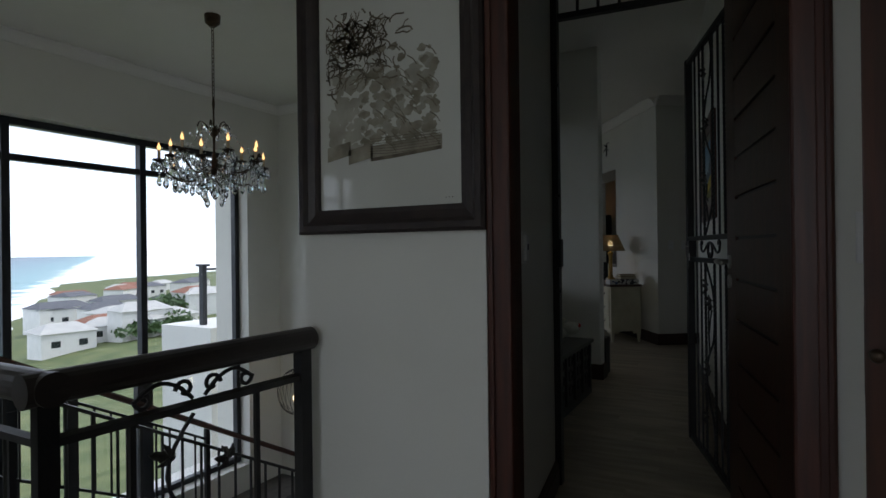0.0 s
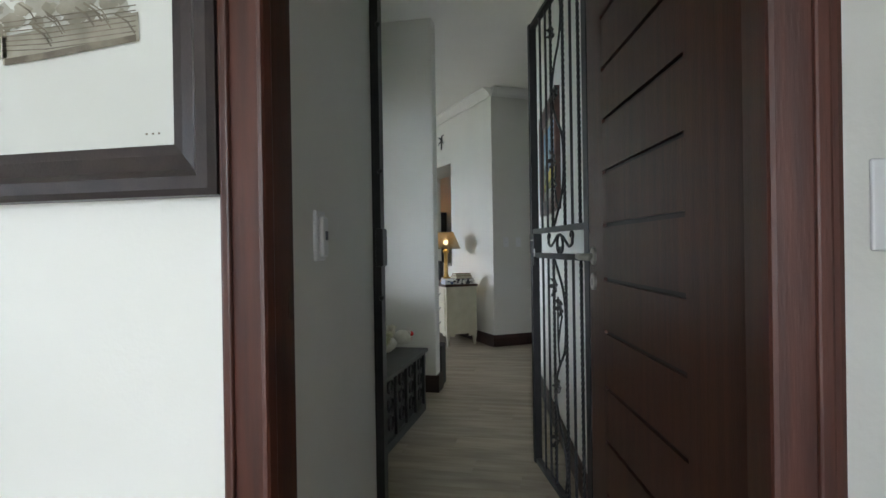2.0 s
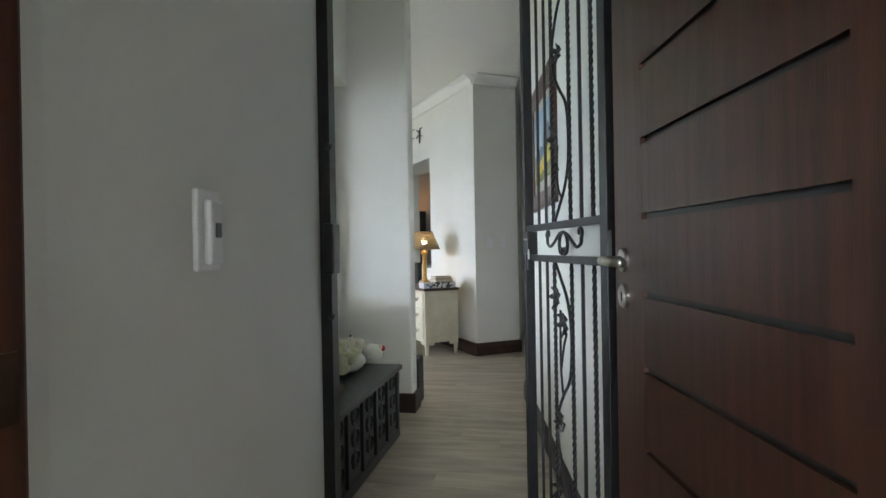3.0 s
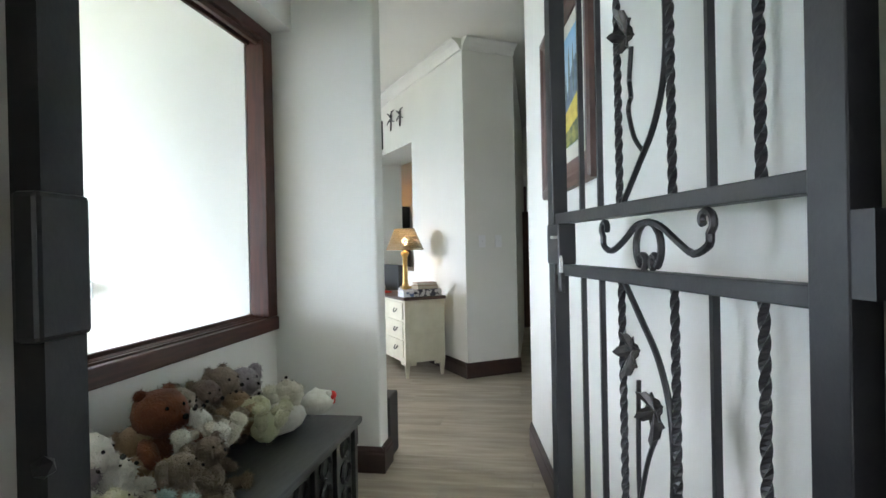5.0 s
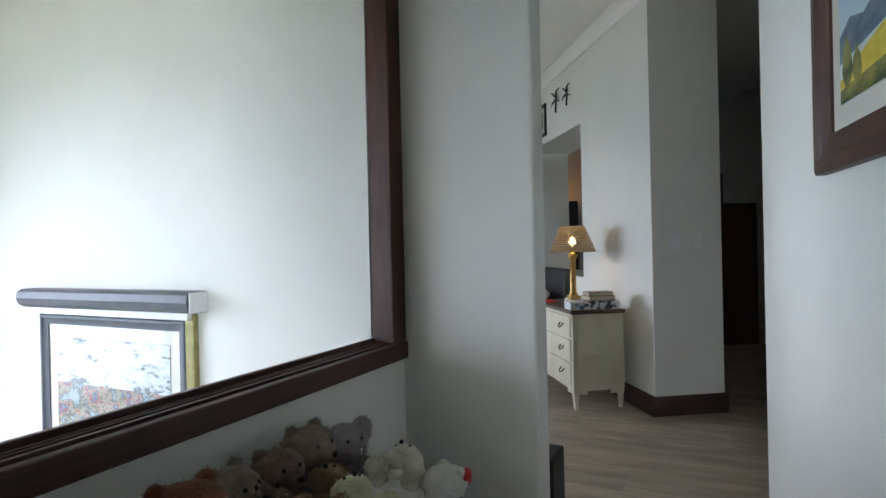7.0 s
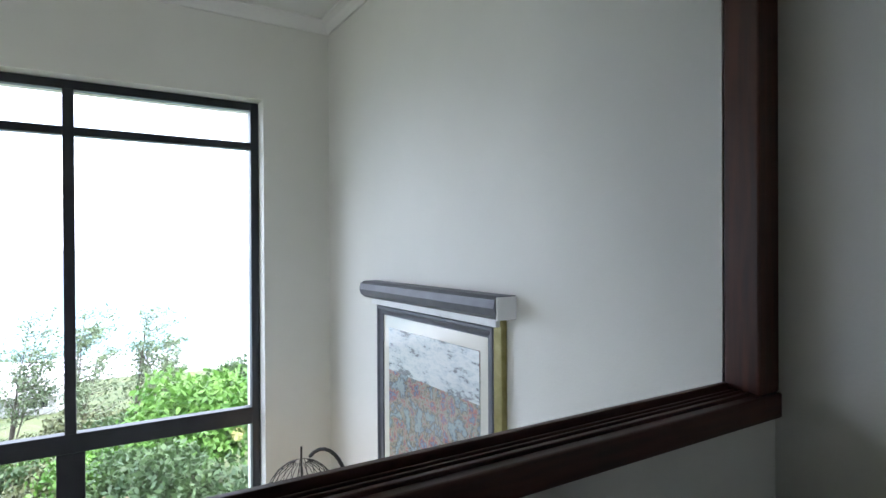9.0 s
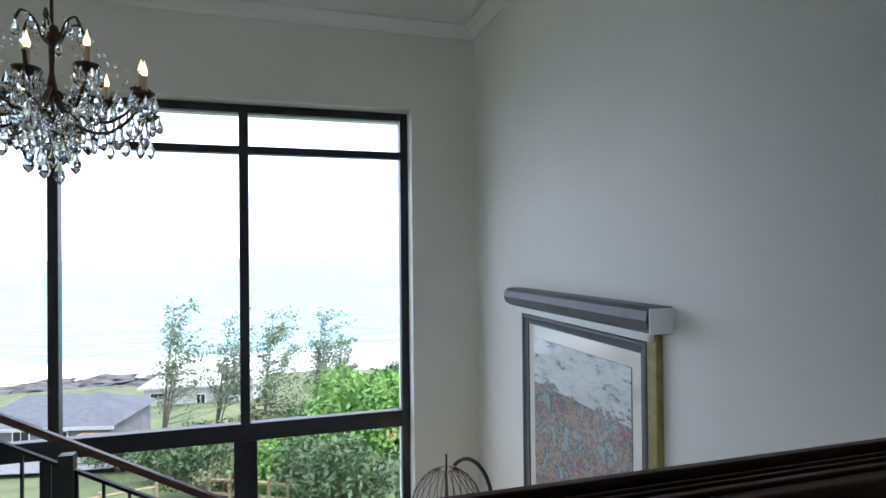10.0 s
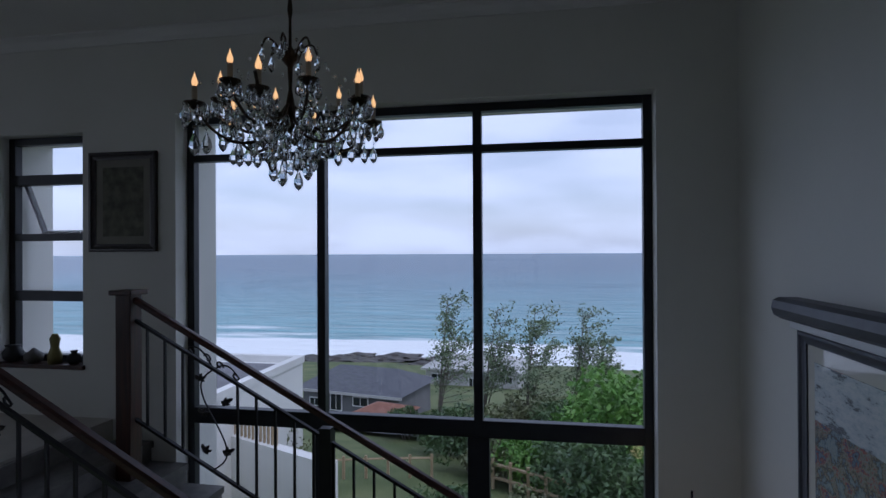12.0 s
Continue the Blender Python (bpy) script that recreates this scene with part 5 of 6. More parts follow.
for dx, dz, sc in ((0.0, 0.02, 1.0), (-0.32, 0.0, 0.85)):
    part("insect_body", tube(bmesh.new(), [(dx, 0, dz + 0.08 * sc), (dx, 0.01, dz - 0.12 * sc)], 0.010, 6), IRON, deco)
    for s_ in (-1, 1):
        for up_ in (0.05, 0.02):
            part("wing", tube(bmesh.new(), [(dx, 0.01, dz + up_ * sc), (dx + s_ * 0.07 * sc, 0.02, dz + (up_ + 0.05 * (1 if up_ > 0.03 else -0.6)) * sc), (dx + s_ * 0.13 * sc, 0.01, dz + (up_ + 0.06 * (1 if up_ > 0.03 else -0.8)) * sc)], 0.012, 6, r_end=0.004), IRON, deco)
framed("framed_photograph", "small black-framed picture high on the bedroom wall", 0.42, 0.36, M_BED @ pose(2.28, 0, 2.50), BLACKP, 0.04, 0.025, 0.05, art_mat=WASH)

# room behind the opening
setting("wall_dressing", boxes((0.6, 5.0, -2.9, -2.75, 0, TOP)), WALL, "off-white wall of the room beyond the opening", m=M_BED)
# Added dark wardrobe; its bulk stands in for the passage's gloom.
cab = thing("wardrobe", "tall dark timber wardrobe added to darken the side passage", "wardrobe", at=M_BED @ pose(2.45, -2.70, 0))
part("body", boxes((0, 1.4, 0, 0.5, 0, 1.72), bevel=0.006), DOORW, cab)
part("door", boxes((0.02, 0.69, 0.5, 0.52, 0.05, 1.69), bevel=0.003), DOORW, cab)
part("door", boxes((0.71, 1.38, 0.5, 0.52, 0.05, 1.69), bevel=0.003), DOORW, cab)
sh = thing("window_4", "dark louvred shutter window backed by a glowing pane for daylight", "window", kind="structure", at=M_BED @ pose(4.6, -1.10, 1.55, 0, 0, 90) @ pose(-0.54, 0, 0))
part("window_frame", boxes((0, 0.04, 0, 0.05, 0, 0.9), (0.5, 0.54, 0, 0.05, 0, 0.9), (0.04, 0.5, 0, 0.05, 0.86, 0.9), (0.04, 0.5, 0, 0.05, 0, 0.04)), BLACKP, sh)
# Emissive pane stands in for the daylight between the slats.
part("daylight_glow_pane", boxes((0.04, 0.5, 0.002, 0.006, 0.04, 0.86)), glow("imitated_daylight_glow", (0.75, 0.88, 1.0), 1.6), sh)
for k in range(13):
    part("slat", boxes((0.04, 0.5, -0.02, 0.02, -0.004, 0.004)), BLACKP, sh, at=pose(0, 0.03, 0.08 + 0.063 * k, 38, 0, 0))
setting("wall_cross", boxes((4.605, 4.75, -2.75, -0.55, 0, TOP)), WALL, "off-white cross wall of the room beyond the opening", m=M_BED)
cb = thing("cupboard", "tall black cupboard seen through the opening", "cupboard", at=M_BED @ pose(4.08, -1.06, 0))
part("body", boxes((0, 0.5, 0, 0.46, 0, 1.9), bevel=0.006), BLACKP, cb)
part("door", boxes((-0.018, 0.0, 0.01, 0.225, 0.05, 1.87), bevel=0.003), BLACKP, cb)
part("door", boxes((-0.018, 0.0, 0.235, 0.45, 0.05, 1.87), bevel=0.003), BLACKP, cb)
sc_ = thing("cupboard_lamp", "small warm lamp glowing on the cupboard", "lamp", at=M_BED @ pose(4.2, -0.82, 1.9))
part("base", lathe(bmesh.new(), [(0.05, 0), (0.05, 0.015), (0.01, 0.03), (0.01, 0.10)], 14), BRASS, sc_)
part("shade", lathe(bmesh.new(), [(0.075, 0.08), (0.06, 0.2), (0.055, 0.2)], 16), glow("amber_shade", (1.0, 0.5, 0.2), 0.6), sc_, "glowing amber shade")
bin_ = thing("waste_basket", "slim black waste basket behind the wall end", "basket", at=pose(-0.965, 8.02, 0))
part("basket", boxes((-0.15, 0.15, -0.1, 0.1, 0.0, 0.36), bevel=0.01), BLACKP, bin_)
fd = thing("door_2", "dark timber door at the end of the side passage", "door", kind="structure")
part("leaf", boxes((-0.06, 0.79, 14.14, 14.19, 0.0, 2.1), bevel=0.004), DOORW, fd)
part("casing", boxes((-0.14, -0.065, 14.13, 14.195, 0, 2.18), (0.795, 0.87, 14.13, 14.195, 0, 2.18), (-0.065, 0.795, 14.13, 14.195, 2.105, 2.18)), MAHOG, fd)

# ornaments on the small window's sill
for k, (nm, lb, y, col, prof) in enumerate((
        ("potted_ornament", "dark round ornamental jar on the sill", 2.06, BLACKP, [(0.03, 0), (0.07, 0.03), (0.08, 0.08), (0.05, 0.12), (0.06, 0.14)]),
        ("teapot", "small dark teapot on the sill", 2.26, STONE, [(0.04, 0), (0.07, 0.03), (0.07, 0.07), (0.03, 0.10), (0.012, 0.12)]),
        ("figurine", "yellow robed seated figurine on the sill", 2.46, OLIVE, [(0.05, 0), (0.055, 0.06), (0.03, 0.13), (0.035, 0.17), (0.04, 0.2), (0.02, 0.24)]),
        ("vase", "squat dark glazed vase on the sill", 2.64, BLACKP, [(0.03, 0), (0.055, 0.03), (0.05, 0.07), (0.02, 0.09), (0.03, 0.11)]))):
    tagged(part(nm, lathe(bmesh.new(), prof, 14), col, smooth=True, at=pose(-4.82, y, 0.416)), lb, "ornament", "ornaments on the sill")

# ---- outdoors ----
SEA = -19.6
def shore(y):
    return -101 - 1.7 * max(0.0, y - 40)
def ground_z(x, y):
    if x > -5.0:
        return -4.0
    f = min(1.6, (x + 5.0) / (shore(y) + 5.0))
    return -4.0 - 15.0 * (f ** 0.78 if f < 1 else f) + 0.5 * noise.noise(Vector((x * 0.06, y * 0.06, 0))) * min(1, f * 8)

GRASS = mat("coastal_grass", (0.055, 0.085, 0.022), 0.9, color2=(0.13, 0.15, 0.055), scale=0.35, bump=0.4, bump_scale=6, detail=8)
LEAFM = [mat("leaves_%s" % n_, c, 0.55, color2=d, scale=1.2, detail=3) for n_, c, d in (("bright", (0.07, 0.19, 0.025), (0.15, 0.30, 0.05)), ("dark", (0.035, 0.075, 0.025), (0.08, 0.14, 0.045)), ("olive", (0.08, 0.10, 0.04), (0.16, 0.175, 0.08)), ("wispy", (0.10, 0.15, 0.07), (0.20, 0.26, 0.14)))]
BARK = mat("grey_bark", (0.09, 0.075, 0.06), 0.9, color2=(0.16, 0.14, 0.115), scale=20, bump=0.5)
ROCK = mat("wet_dark_rock", (0.03, 0.028, 0.028), 0.6, color2=(0.09, 0.08, 0.07), scale=0.6, bump=0.6, bump_scale=3)
WHITEH = mat("white_render", (0.62, 0.62, 0.60), 0.8, color2=(0.68, 0.68, 0.66), scale=0.8)
GREYH = mat("grey_render", (0.13, 0.13, 0.14), 0.8, color2=(0.17, 0.17, 0.18), scale=0.8)
PALEH = mat("pale_grey_render", (0.40, 0.40, 0.39), 0.8, color2=(0.46, 0.46, 0.44), scale=0.8)
SLATE = mat("dark_slate_roof", (0.075, 0.08, 0.095), 0.7, color2=(0.105, 0.11, 0.125), scale=2, stretch=(1, 1, 6))
TILE = mat("terracotta_roof", (0.20, 0.085, 0.055), 0.8, color2=(0.26, 0.12, 0.08), scale=3)
WINDK = mat("far_window_glass", (0.02, 0.025, 0.03), 0.15)
FENCEW = mat("weathered_fence_timber", (0.30, 0.22, 0.13), 0.8, color2=(0.40, 0.31, 0.2), scale=6, stretch=(1, 1, 4))
TARMAC = mat("pale_asphalt", (0.14, 0.14, 0.14), 0.9, color2=(0.18, 0.18, 0.175), scale=3)

def grid_sheet(xs, ys, fz):
    verts = [(x, y, fz(x, y)) for x in xs for y in ys]
    n = len(ys)
    faces = [(i * n + j, i * n + j + 1, (i + 1) * n + j + 1, (i + 1) * n + j) for i in range(len(xs) - 1) for j in range(n - 1)]
    me = bpy.data.meshes.new("sheet")
    me.from_pydata(verts, [], faces)
    for p in me.polygons:
        p.use_smooth = True
    return me
xs = [60, 20] + [-5 - 2.5 * i for i in range(60)] + [-160, -175, -200, -260, -400, -900, -4900]
ys = [-4800, -1500, -600, -300] + [-200 + 5 * i for i in range(101)] + [360, 450, 600, 900, 1600, 4800]
me = grid_sheet(xs, ys, lambda x, y: ground_z(x, y) if x > -401 else -45)
me.materials.append(GRASS)
tagged(new("ground", me), "grassy coastal slope falling to the sea", "ground", kind="structure")

def sea_mat():
    m = mat("ocean_water", (0.02, 0.06, 0.09), 0.25)
    n, l = m.node_tree.nodes, m.node_tree.links
    b = n["Principled BSDF"]
    tc, sp = n.new("ShaderNodeTexCoord"), n.new("ShaderNodeSeparateXYZ")
    l.new(tc.outputs["Object"], sp.inputs[0])
    off = n.new("ShaderNodeMath"); off.operation = "SUBTRACT"; off.inputs[1].default_value = 40
    l.new(sp.outputs[1], off.inputs[0])
    mx = n.new("ShaderNodeMath"); mx.operation = "MAXIMUM"; mx.inputs[1].default_value = 0
    l.new(off.outputs[0], mx.inputs[0])
    ma = n.new("ShaderNodeMath"); ma.operation = "MULTIPLY_ADD"; ma.inputs[1].default_value = 1.7
    l.new(mx.outputs[0], ma.inputs[0]); l.new(sp.outputs[0], ma.inputs[2])
    wide = n.new("ShaderNodeMapRange")
    wide.inputs[1].default_value, wide.inputs[2].default_value = -620, -115
    l.new(ma.outputs[0], wide.inputs[0])
    near = n.new("ShaderNodeMapRange")
    near.inputs[1].default_value, near.inputs[2].default_value = -175, -110
    l.new(ma.outputs[0], near.inputs[0])
    rp = n.new("ShaderNodeValToRGB")
    rp.color_ramp.elements[0].color, rp.color_ramp.elements[1].color = (0.06, 0.125, 0.19, 1), (0.13, 0.31, 0.34, 1)
    e = rp.color_ramp.elements.new(0.6); e.color = (0.07, 0.18, 0.24, 1)
    l.new(wide.outputs[0], rp.inputs[0])
    mp = n.new("ShaderNodeMapping"); mp.inputs["Scale"].default_value = (1, 0.22, 1)
    l.new(tc.outputs["Object"], mp.inputs[0])
    nz = n.new("ShaderNodeTexNoise"); nz.inputs["Scale"].default_value, nz.inputs["Detail"].default_value = 0.075, 9
    l.new(mp.outputs[0], nz.inputs["Vector"])
    ad = n.new("ShaderNodeMath"); ad.operation = "MULTIPLY_ADD"; ad.inputs[1].default_value = 0.55
    l.new(near.outputs[0], ad.inputs[0]); l.new(nz.outputs["Fac"], ad.inputs[2])
    fr = n.new("ShaderNodeValToRGB"); fr.color_ramp.elements[0].position, fr.color_ramp.elements[1].position = 0.765, 0.87
    l.new(ad.outputs[0], fr.inputs[0])
    mix = n.new("ShaderNodeMix"); mix.data_type = "RGBA"; mix.inputs[7].default_value = (0.8, 0.83, 0.84, 1)
    l.new(fr.outputs[0], mix.inputs[0]); l.new(rp.outputs[0], mix.inputs[6]); l.new(mix.outputs[2], b.inputs["Base Color"])
    rr = n.new("ShaderNodeMapRange"); rr.inputs[3].default_value, rr.inputs[4].default_value = 0.35, 0.9
    l.new(fr.outputs[0], rr.inputs[0]); l.new(rr.outputs[0], b.inputs["Roughness"])
    wv = n.new("ShaderNodeTexNoise"); wv.inputs["Scale"].default_value, wv.inputs["Detail"].default_value = 0.22, 6
    l.new(mp.outputs[0], wv.inputs["Vector"])
    sw = n.new("ShaderNodeMapRange"); sw.inputs[1].default_value, sw.inputs[2].default_value, sw.inputs[3].default_value, sw.inputs[4].default_value = 0.3, 0.7, 0.72, 1.25
    hs = n.new("ShaderNodeHueSaturation")
    l.new(wv.outputs["Fac"], sw.inputs[0]); l.new(sw.outputs[0], hs.inputs["Value"]); l.new(rp.outputs[0], hs.inputs["Color"]); l.new(hs.outputs[0], mix.inputs[6])
    bp = n.new("ShaderNodeBump"); bp.inputs["Strength"].default_value, bp.inputs["Distance"].default_value = 0.9, 2.4
    l.new(wv.outputs["Fac"], bp.inputs["Height"]); l.new(bp.outputs[0], b.inputs["Normal"])
    return m
me = grid_sheet([-4900, -2000, -800, -300, -90], [-4800, -1500, -500, 0, 500, 1500, 4800], lambda x, y: SEA)
me.materials.append(sea_mat())
tagged(new("water", me), "blue-green ocean with white surf near the rocks", "sea", kind="structure")

def from_eye(az, dist):
    return -0.83 - dist * math.cos(radians(az)), 6.39 + dist * math.sin(radians(az))

road_xy = [(-46 + 0.6 * i, -34 + 2 * i) for i in range(22)]
bm = bmesh.new()
rows_v = [[bm.verts.new((x + w, y, ground_z(x + w, y) + 0.25)) for w in (-2.5, 0, 2.5)] for x, y in road_xy]
for a, b in zip(rows_v, rows_v[1:]):
    for k in range(2):
        bm.faces.new((a[k], a[k + 1], b[k + 1], b[k]))
tagged(part("road", bm, TARMAC), "pale asphalt lane across the grassy slope", "road", kind="structure")

def leaves(name, pts, size, material, parent, seed, label=""):
    """Many small bent leaves at the given places, one mesh."""
    r = np.random.RandomState(seed)
    n = len(pts)
    P = np.array(pts)
    a = r.normal(size=(n, 3)); a /= np.linalg.norm(a, axis=1)[:, None]
    b = np.cross(a, r.normal(size=(n, 3))); b /= np.linalg.norm(b, axis=1)[:, None]
    s = size * r.uniform(0.6, 1.3, (n, 1))
    V = np.stack([P - a * s, P + b * s * 0.45, P + a * s, P - b * s * 0.45], 1).reshape(-1, 3)
    me = bpy.data.meshes.new(name)
    me.from_pydata(V.tolist(), [], np.arange(4 * n).reshape(-1, 4).tolist())
    me.materials.append(material)
    ob = new(name, me)
    ob.parent = parent
    if label:
        ob["label"] = label
    return ob

def bush(label, az, dist, w, h, material, seed, count=2600, leaf=0.13, lift=0.0):
    x, y = from_eye(az, dist)
    z = ground_z(x, y) + lift
    t = thing("shrub", label, "shrub", "coastal shrubs", pose(x, y, z))
    r = np.random.RandomState(seed)
    pts = []
    for k in range(22):
        th = r.uniform(0, 6.28)
        rad = w * 0.5 * math.sqrt(r.uniform(0, 1)) * 0.8
        hz = h * r.uniform(0.35, 0.85) * (1 - 0.5 * (rad / (w * 0.5)) ** 2)
        c = np.array((rad * math.cos(th), rad * math.sin(th), hz))
        q = r.normal(size=(count // 22, 3))
        q = q / np.linalg.norm(q, axis=1)[:, None] * r.uniform(0.6, 1.05, (len(q), 1)) * np.array((w * 0.22, w * 0.22, h * 0.2))
        pts.append(c + q)
    pts = np.concatenate(pts)
    leaves("crown", pts[pts[:, 2] > 0.0], leaf, material, t, seed)
    stems = bmesh.new()
    for k in range(5):
        a = 1.26 * k
        tube(stems, [(0.1 * math.cos(a), 0.1 * math.sin(a), -0.3), (w * 0.12 * math.cos(a), w * 0.12 * math.sin(a), h * 0.35), (w * 0.25 * math.cos(a), w * 0.25 * math.sin(a), h * 0.7)], 0.05, 5, r_end=0.015)
    part("stems", stems, BARK, t)
    return t

def wispy_tree(az, dist, top, spread, seed, lean=0.12):
    x, y = from_eye(az, dist)
    z0 = ground_z(x, y)
    H = top - z0
    t = thing("tree", "slender wind-bent coastal tree with feathery foliage", "tree", "wind-bent trees", pose(x, y, z0))
    r = random.Random(seed)
    trunk = bmesh.new()
    pts, limbs = [], []
    for s_ in range(3):
        a0 = r.uniform(0, 6.28)
        line = []
        for i in range(9):
            u = i / 8
            line.append(Vector((math.cos(a0) * 0.25 * spread * u * s_ * 0.6, (math.sin(a0) * 0.25 * spread * s_ * 0.6 + lean * H * 0.6) * u ** 1.4, H * (0.97 - 0.12 * s_) * u - 0.3)))
        tube(trunk, line, 0.10 - 0.02 * s_, 6, r_end=0.012)
        for k in range(26):
            u = r.uniform(0.40, 1.0)
            i = min(7, int(u * 8))
            base = line[i].lerp(line[i + 1], u * 8 - i)
            b = r.uniform(0, 6.28)
            L = spread * (1.15 - 0.75 * u) * r.uniform(0.5, 1.0)
            tip = base + Vector((math.cos(b) * L, math.sin(b) * L + L * 0.6, L * r.uniform(0.35, 0.9)))
            mid = base.lerp(tip, 0.5) - Vector((0, 0, L * 0.08))
            tube(trunk, [base, mid, tip], 0.025, 4, r_end=0.006)
            for j in range(30):
                v = r.uniform(0.3, 1.08)
                c = base.lerp(tip, v)
                g = 0.10 * spread * (1.15 - 0.5 * v)
                pts.append(tuple(c + Vector((r.gauss(0, g), r.gauss(0, g), r.gauss(0, g * 0.9)))))
    part("trunk", trunk, BARK, t)
    leaves("crown", pts, 0.10, LEAFM[3], t, seed)
    return t

wispy_tree(-10.8, 33, -0.75, 2.3, 21)
wispy_tree(-6.4, 34, -1.6, 2.0, 22, 0.2)
wispy_tree(-2.0, 32, -1.35, 2.3, 23)
wispy_tree(2.4, 33, -1.8, 2.3, 24, 0.18)
wispy_tree(4.6, 36, -3.6, 1.3, 25, 0.18)
bush("dense bright green coastal tree crown", 7.8, 25, 5.8, 5.6, LEAFM[0], 31, 7000, 0.17)
bush("bright green leafy shrub on the slope", 4.8, 24, 4.2, 3.4, LEAFM[0], 32, 4000, 0.13)
bush("dark green shrub on the slope", -9.2, 30, 4.2, 2.6, LEAFM[1], 33, 3600)
bush("olive green shrub below the trees", -5.2, 29, 4.2, 2.5, LEAFM[2], 34, 3200)
bush("olive brown shrub below the trees", -1.0, 31, 5.0, 3.4, LEAFM[2], 35, 3600)
bush("dark green shrub below the trees", 2.8, 28, 4.4, 3.4, LEAFM[1], 36, 3200)
bush("bright green shrub near the fence", -3.0, 27, 3.6, 2.3, LEAFM[0], 37, 3200, 0.11)
bush("dark leafy shrub near the fence", 1.0, 26, 3.6, 2.9, LEAFM[1], 38, 3200, 0.11)
bush("dark fern-like shrub beside the fence", 6.6, 17, 3.4, 3.1, LEAFM[1], 39, 3200, 0.12)
bush("low dark shrub below the lawn", -9.9, 15, 3.0, 1.7, LEAFM[1], 40, 3000, 0.09)
bush("low olive shrub below the lawn", -4.9, 13.5, 2.8, 1.4, LEAFM[2], 41, 3000, 0.08)
bush("low dark shrub under the window", -13.4, 14, 2.4, 1.2, LEAFM[1], 42, 2400, 0.08)
bush("green shrub on the terrace", -27.9, 26, 4.0, 3.1, LEAFM[2], 43, 2400)
bush("dark green shrub by the lane", -14.0, 34, 3.0, 2.1, LEAFM[1], 44, 2400)
bush("olive shrub under the window", 4.6, 12.5, 2.8, 1.7, LEAFM[2], 45, 2400, 0.08)
bush("dense green shrub behind the fence", -7.4, 25, 3.8, 2.5, LEAFM[1], 51, 3200, 0.12)
bush("olive green shrub behind the fence", -4.4, 23.5, 3.4, 2.2, LEAFM[2], 52, 3000, 0.11)
bush("bright green shrub behind the fence", -0.6, 22.5, 3.6, 2.5, LEAFM[0], 53, 3200, 0.11)
bush("dark green shrub behind the fence", 3.0, 20.5, 3.4, 2.6, LEAFM[1], 54, 3200, 0.11)
bush("low leafy shrub in front of the fence", -1.9, 15.5, 3.0, 1.4, LEAFM[2], 55, 2600, 0.08)
bush("dark shrub on the coast", 33.5, 120, 14, 5.0, LEAFM[1], 46, 1800, 0.6)
bush("dark shrub among the coastal houses", 36.0, 150, 16, 6.0, LEAFM[1], 47, 1800, 0.6)
bush("dark shrub above the neighbouring roofs", 12.0, 40, 6, 5.0, LEAFM[1], 48, 2400, 0.2)

def house(name, label, az, dist, w, d, eave, ridge, walls, roof, turn=0.0, windows=(), hip=1.6):
    """A house with a hipped roof; its front looks towards the viewer's home."""
    x, y = from_eye(az, dist)
    g = min(ground_z(x - d, y), ground_z(x, y)) - 0.6
    t = thing(name, label, "house", at=pose(x, y, 0, 0, 0, turn))
    part("wall", boxes((-d, 0, -w / 2, w / 2, g, eave)), walls, t)
    if ridge > eave:
        bm = bmesh.new()
        o = 0.5
        lo = [bm.verts.new(p) for p in ((o, -w / 2 - o, eave), (o, w / 2 + o, eave), (-d - o, w / 2 + o, eave), (-d - o, -w / 2 - o, eave))]
        r1, r2 = bm.verts.new((-d / 2, -w / 2 + hip, ridge)), bm.verts.new((-d / 2, w / 2 - hip, ridge))
        bm.faces.new((lo[0], lo[1], r2, r1)), bm.faces.new((lo[2], lo[3], r1, r2)), bm.faces.new((lo[1], lo[2], r2)), bm.faces.new((lo[3], lo[0], r1)), bm.faces.new(lo[::-1])
        part("roof", bm, roof, t)
        part("fascia", boxes((o - 0.02, o + 0.04, -w / 2 - o, w / 2 + o, eave - 0.22, eave - 0.01)), PALEH, t)
    else:
        part("roof", boxes((-d - 0.15, 0.15, -w / 2 - 0.15, w / 2 + 0.15, eave, eave + 0.25)), walls, t)
    for wy, wz, ww, wh in windows:
        win = part("window", boxes((-0.02, 0.05, wy - ww / 2, wy + ww / 2, wz, wz + wh)), PLASTIC, t)
        part("pane", boxes((0.05, 0.06, wy - ww / 2 + 0.08, wy - 0.03, wz + 0.08, wz + wh - 0.08), (0.05, 0.06, wy + 0.03, wy + ww / 2 - 0.08, wz + 0.08, wz + wh - 0.08)), WINDK, win)
    return t

house("house", "single-storey grey house with a dark slate roof", -19.6, 45, 8.6, 6, -9.55, -8.2, GREYH, SLATE, -12, ((-3.2, -11.0, 1.0, 0.7), (-1.2, -11.2, 1.1, 1.4), (1.0, -10.7, 1.4, 0.8), (3.2, -11.0, 0.9, 0.8)))
house("house", "pale grey two-storey house near the shore", -7.4, 68, 11.4, 8, -12.85, -11.7, PALEH, PALEH, -7, ((-4.2, -14.3, 1.7, 0.8), (0.2, -15.0, 1.0, 1.2), (4.2, -14.2, 1.7, 0.8), (4.0, -15.8, 1.2, 0.7)))
house("house", "low outbuilding with a terracotta roof", -16.8, 38, 2.6, 2.2, -9.45, -8.95, WHITEH, TILE, -17, hip=0.8)
nb = thing("neighbour_house", "white flat-roofed modern house next door", "house")
part("wall", boxes((-24.6, -9.5, -15.0, -4.25, -11.0, -3.6)), WHITEH, nb)
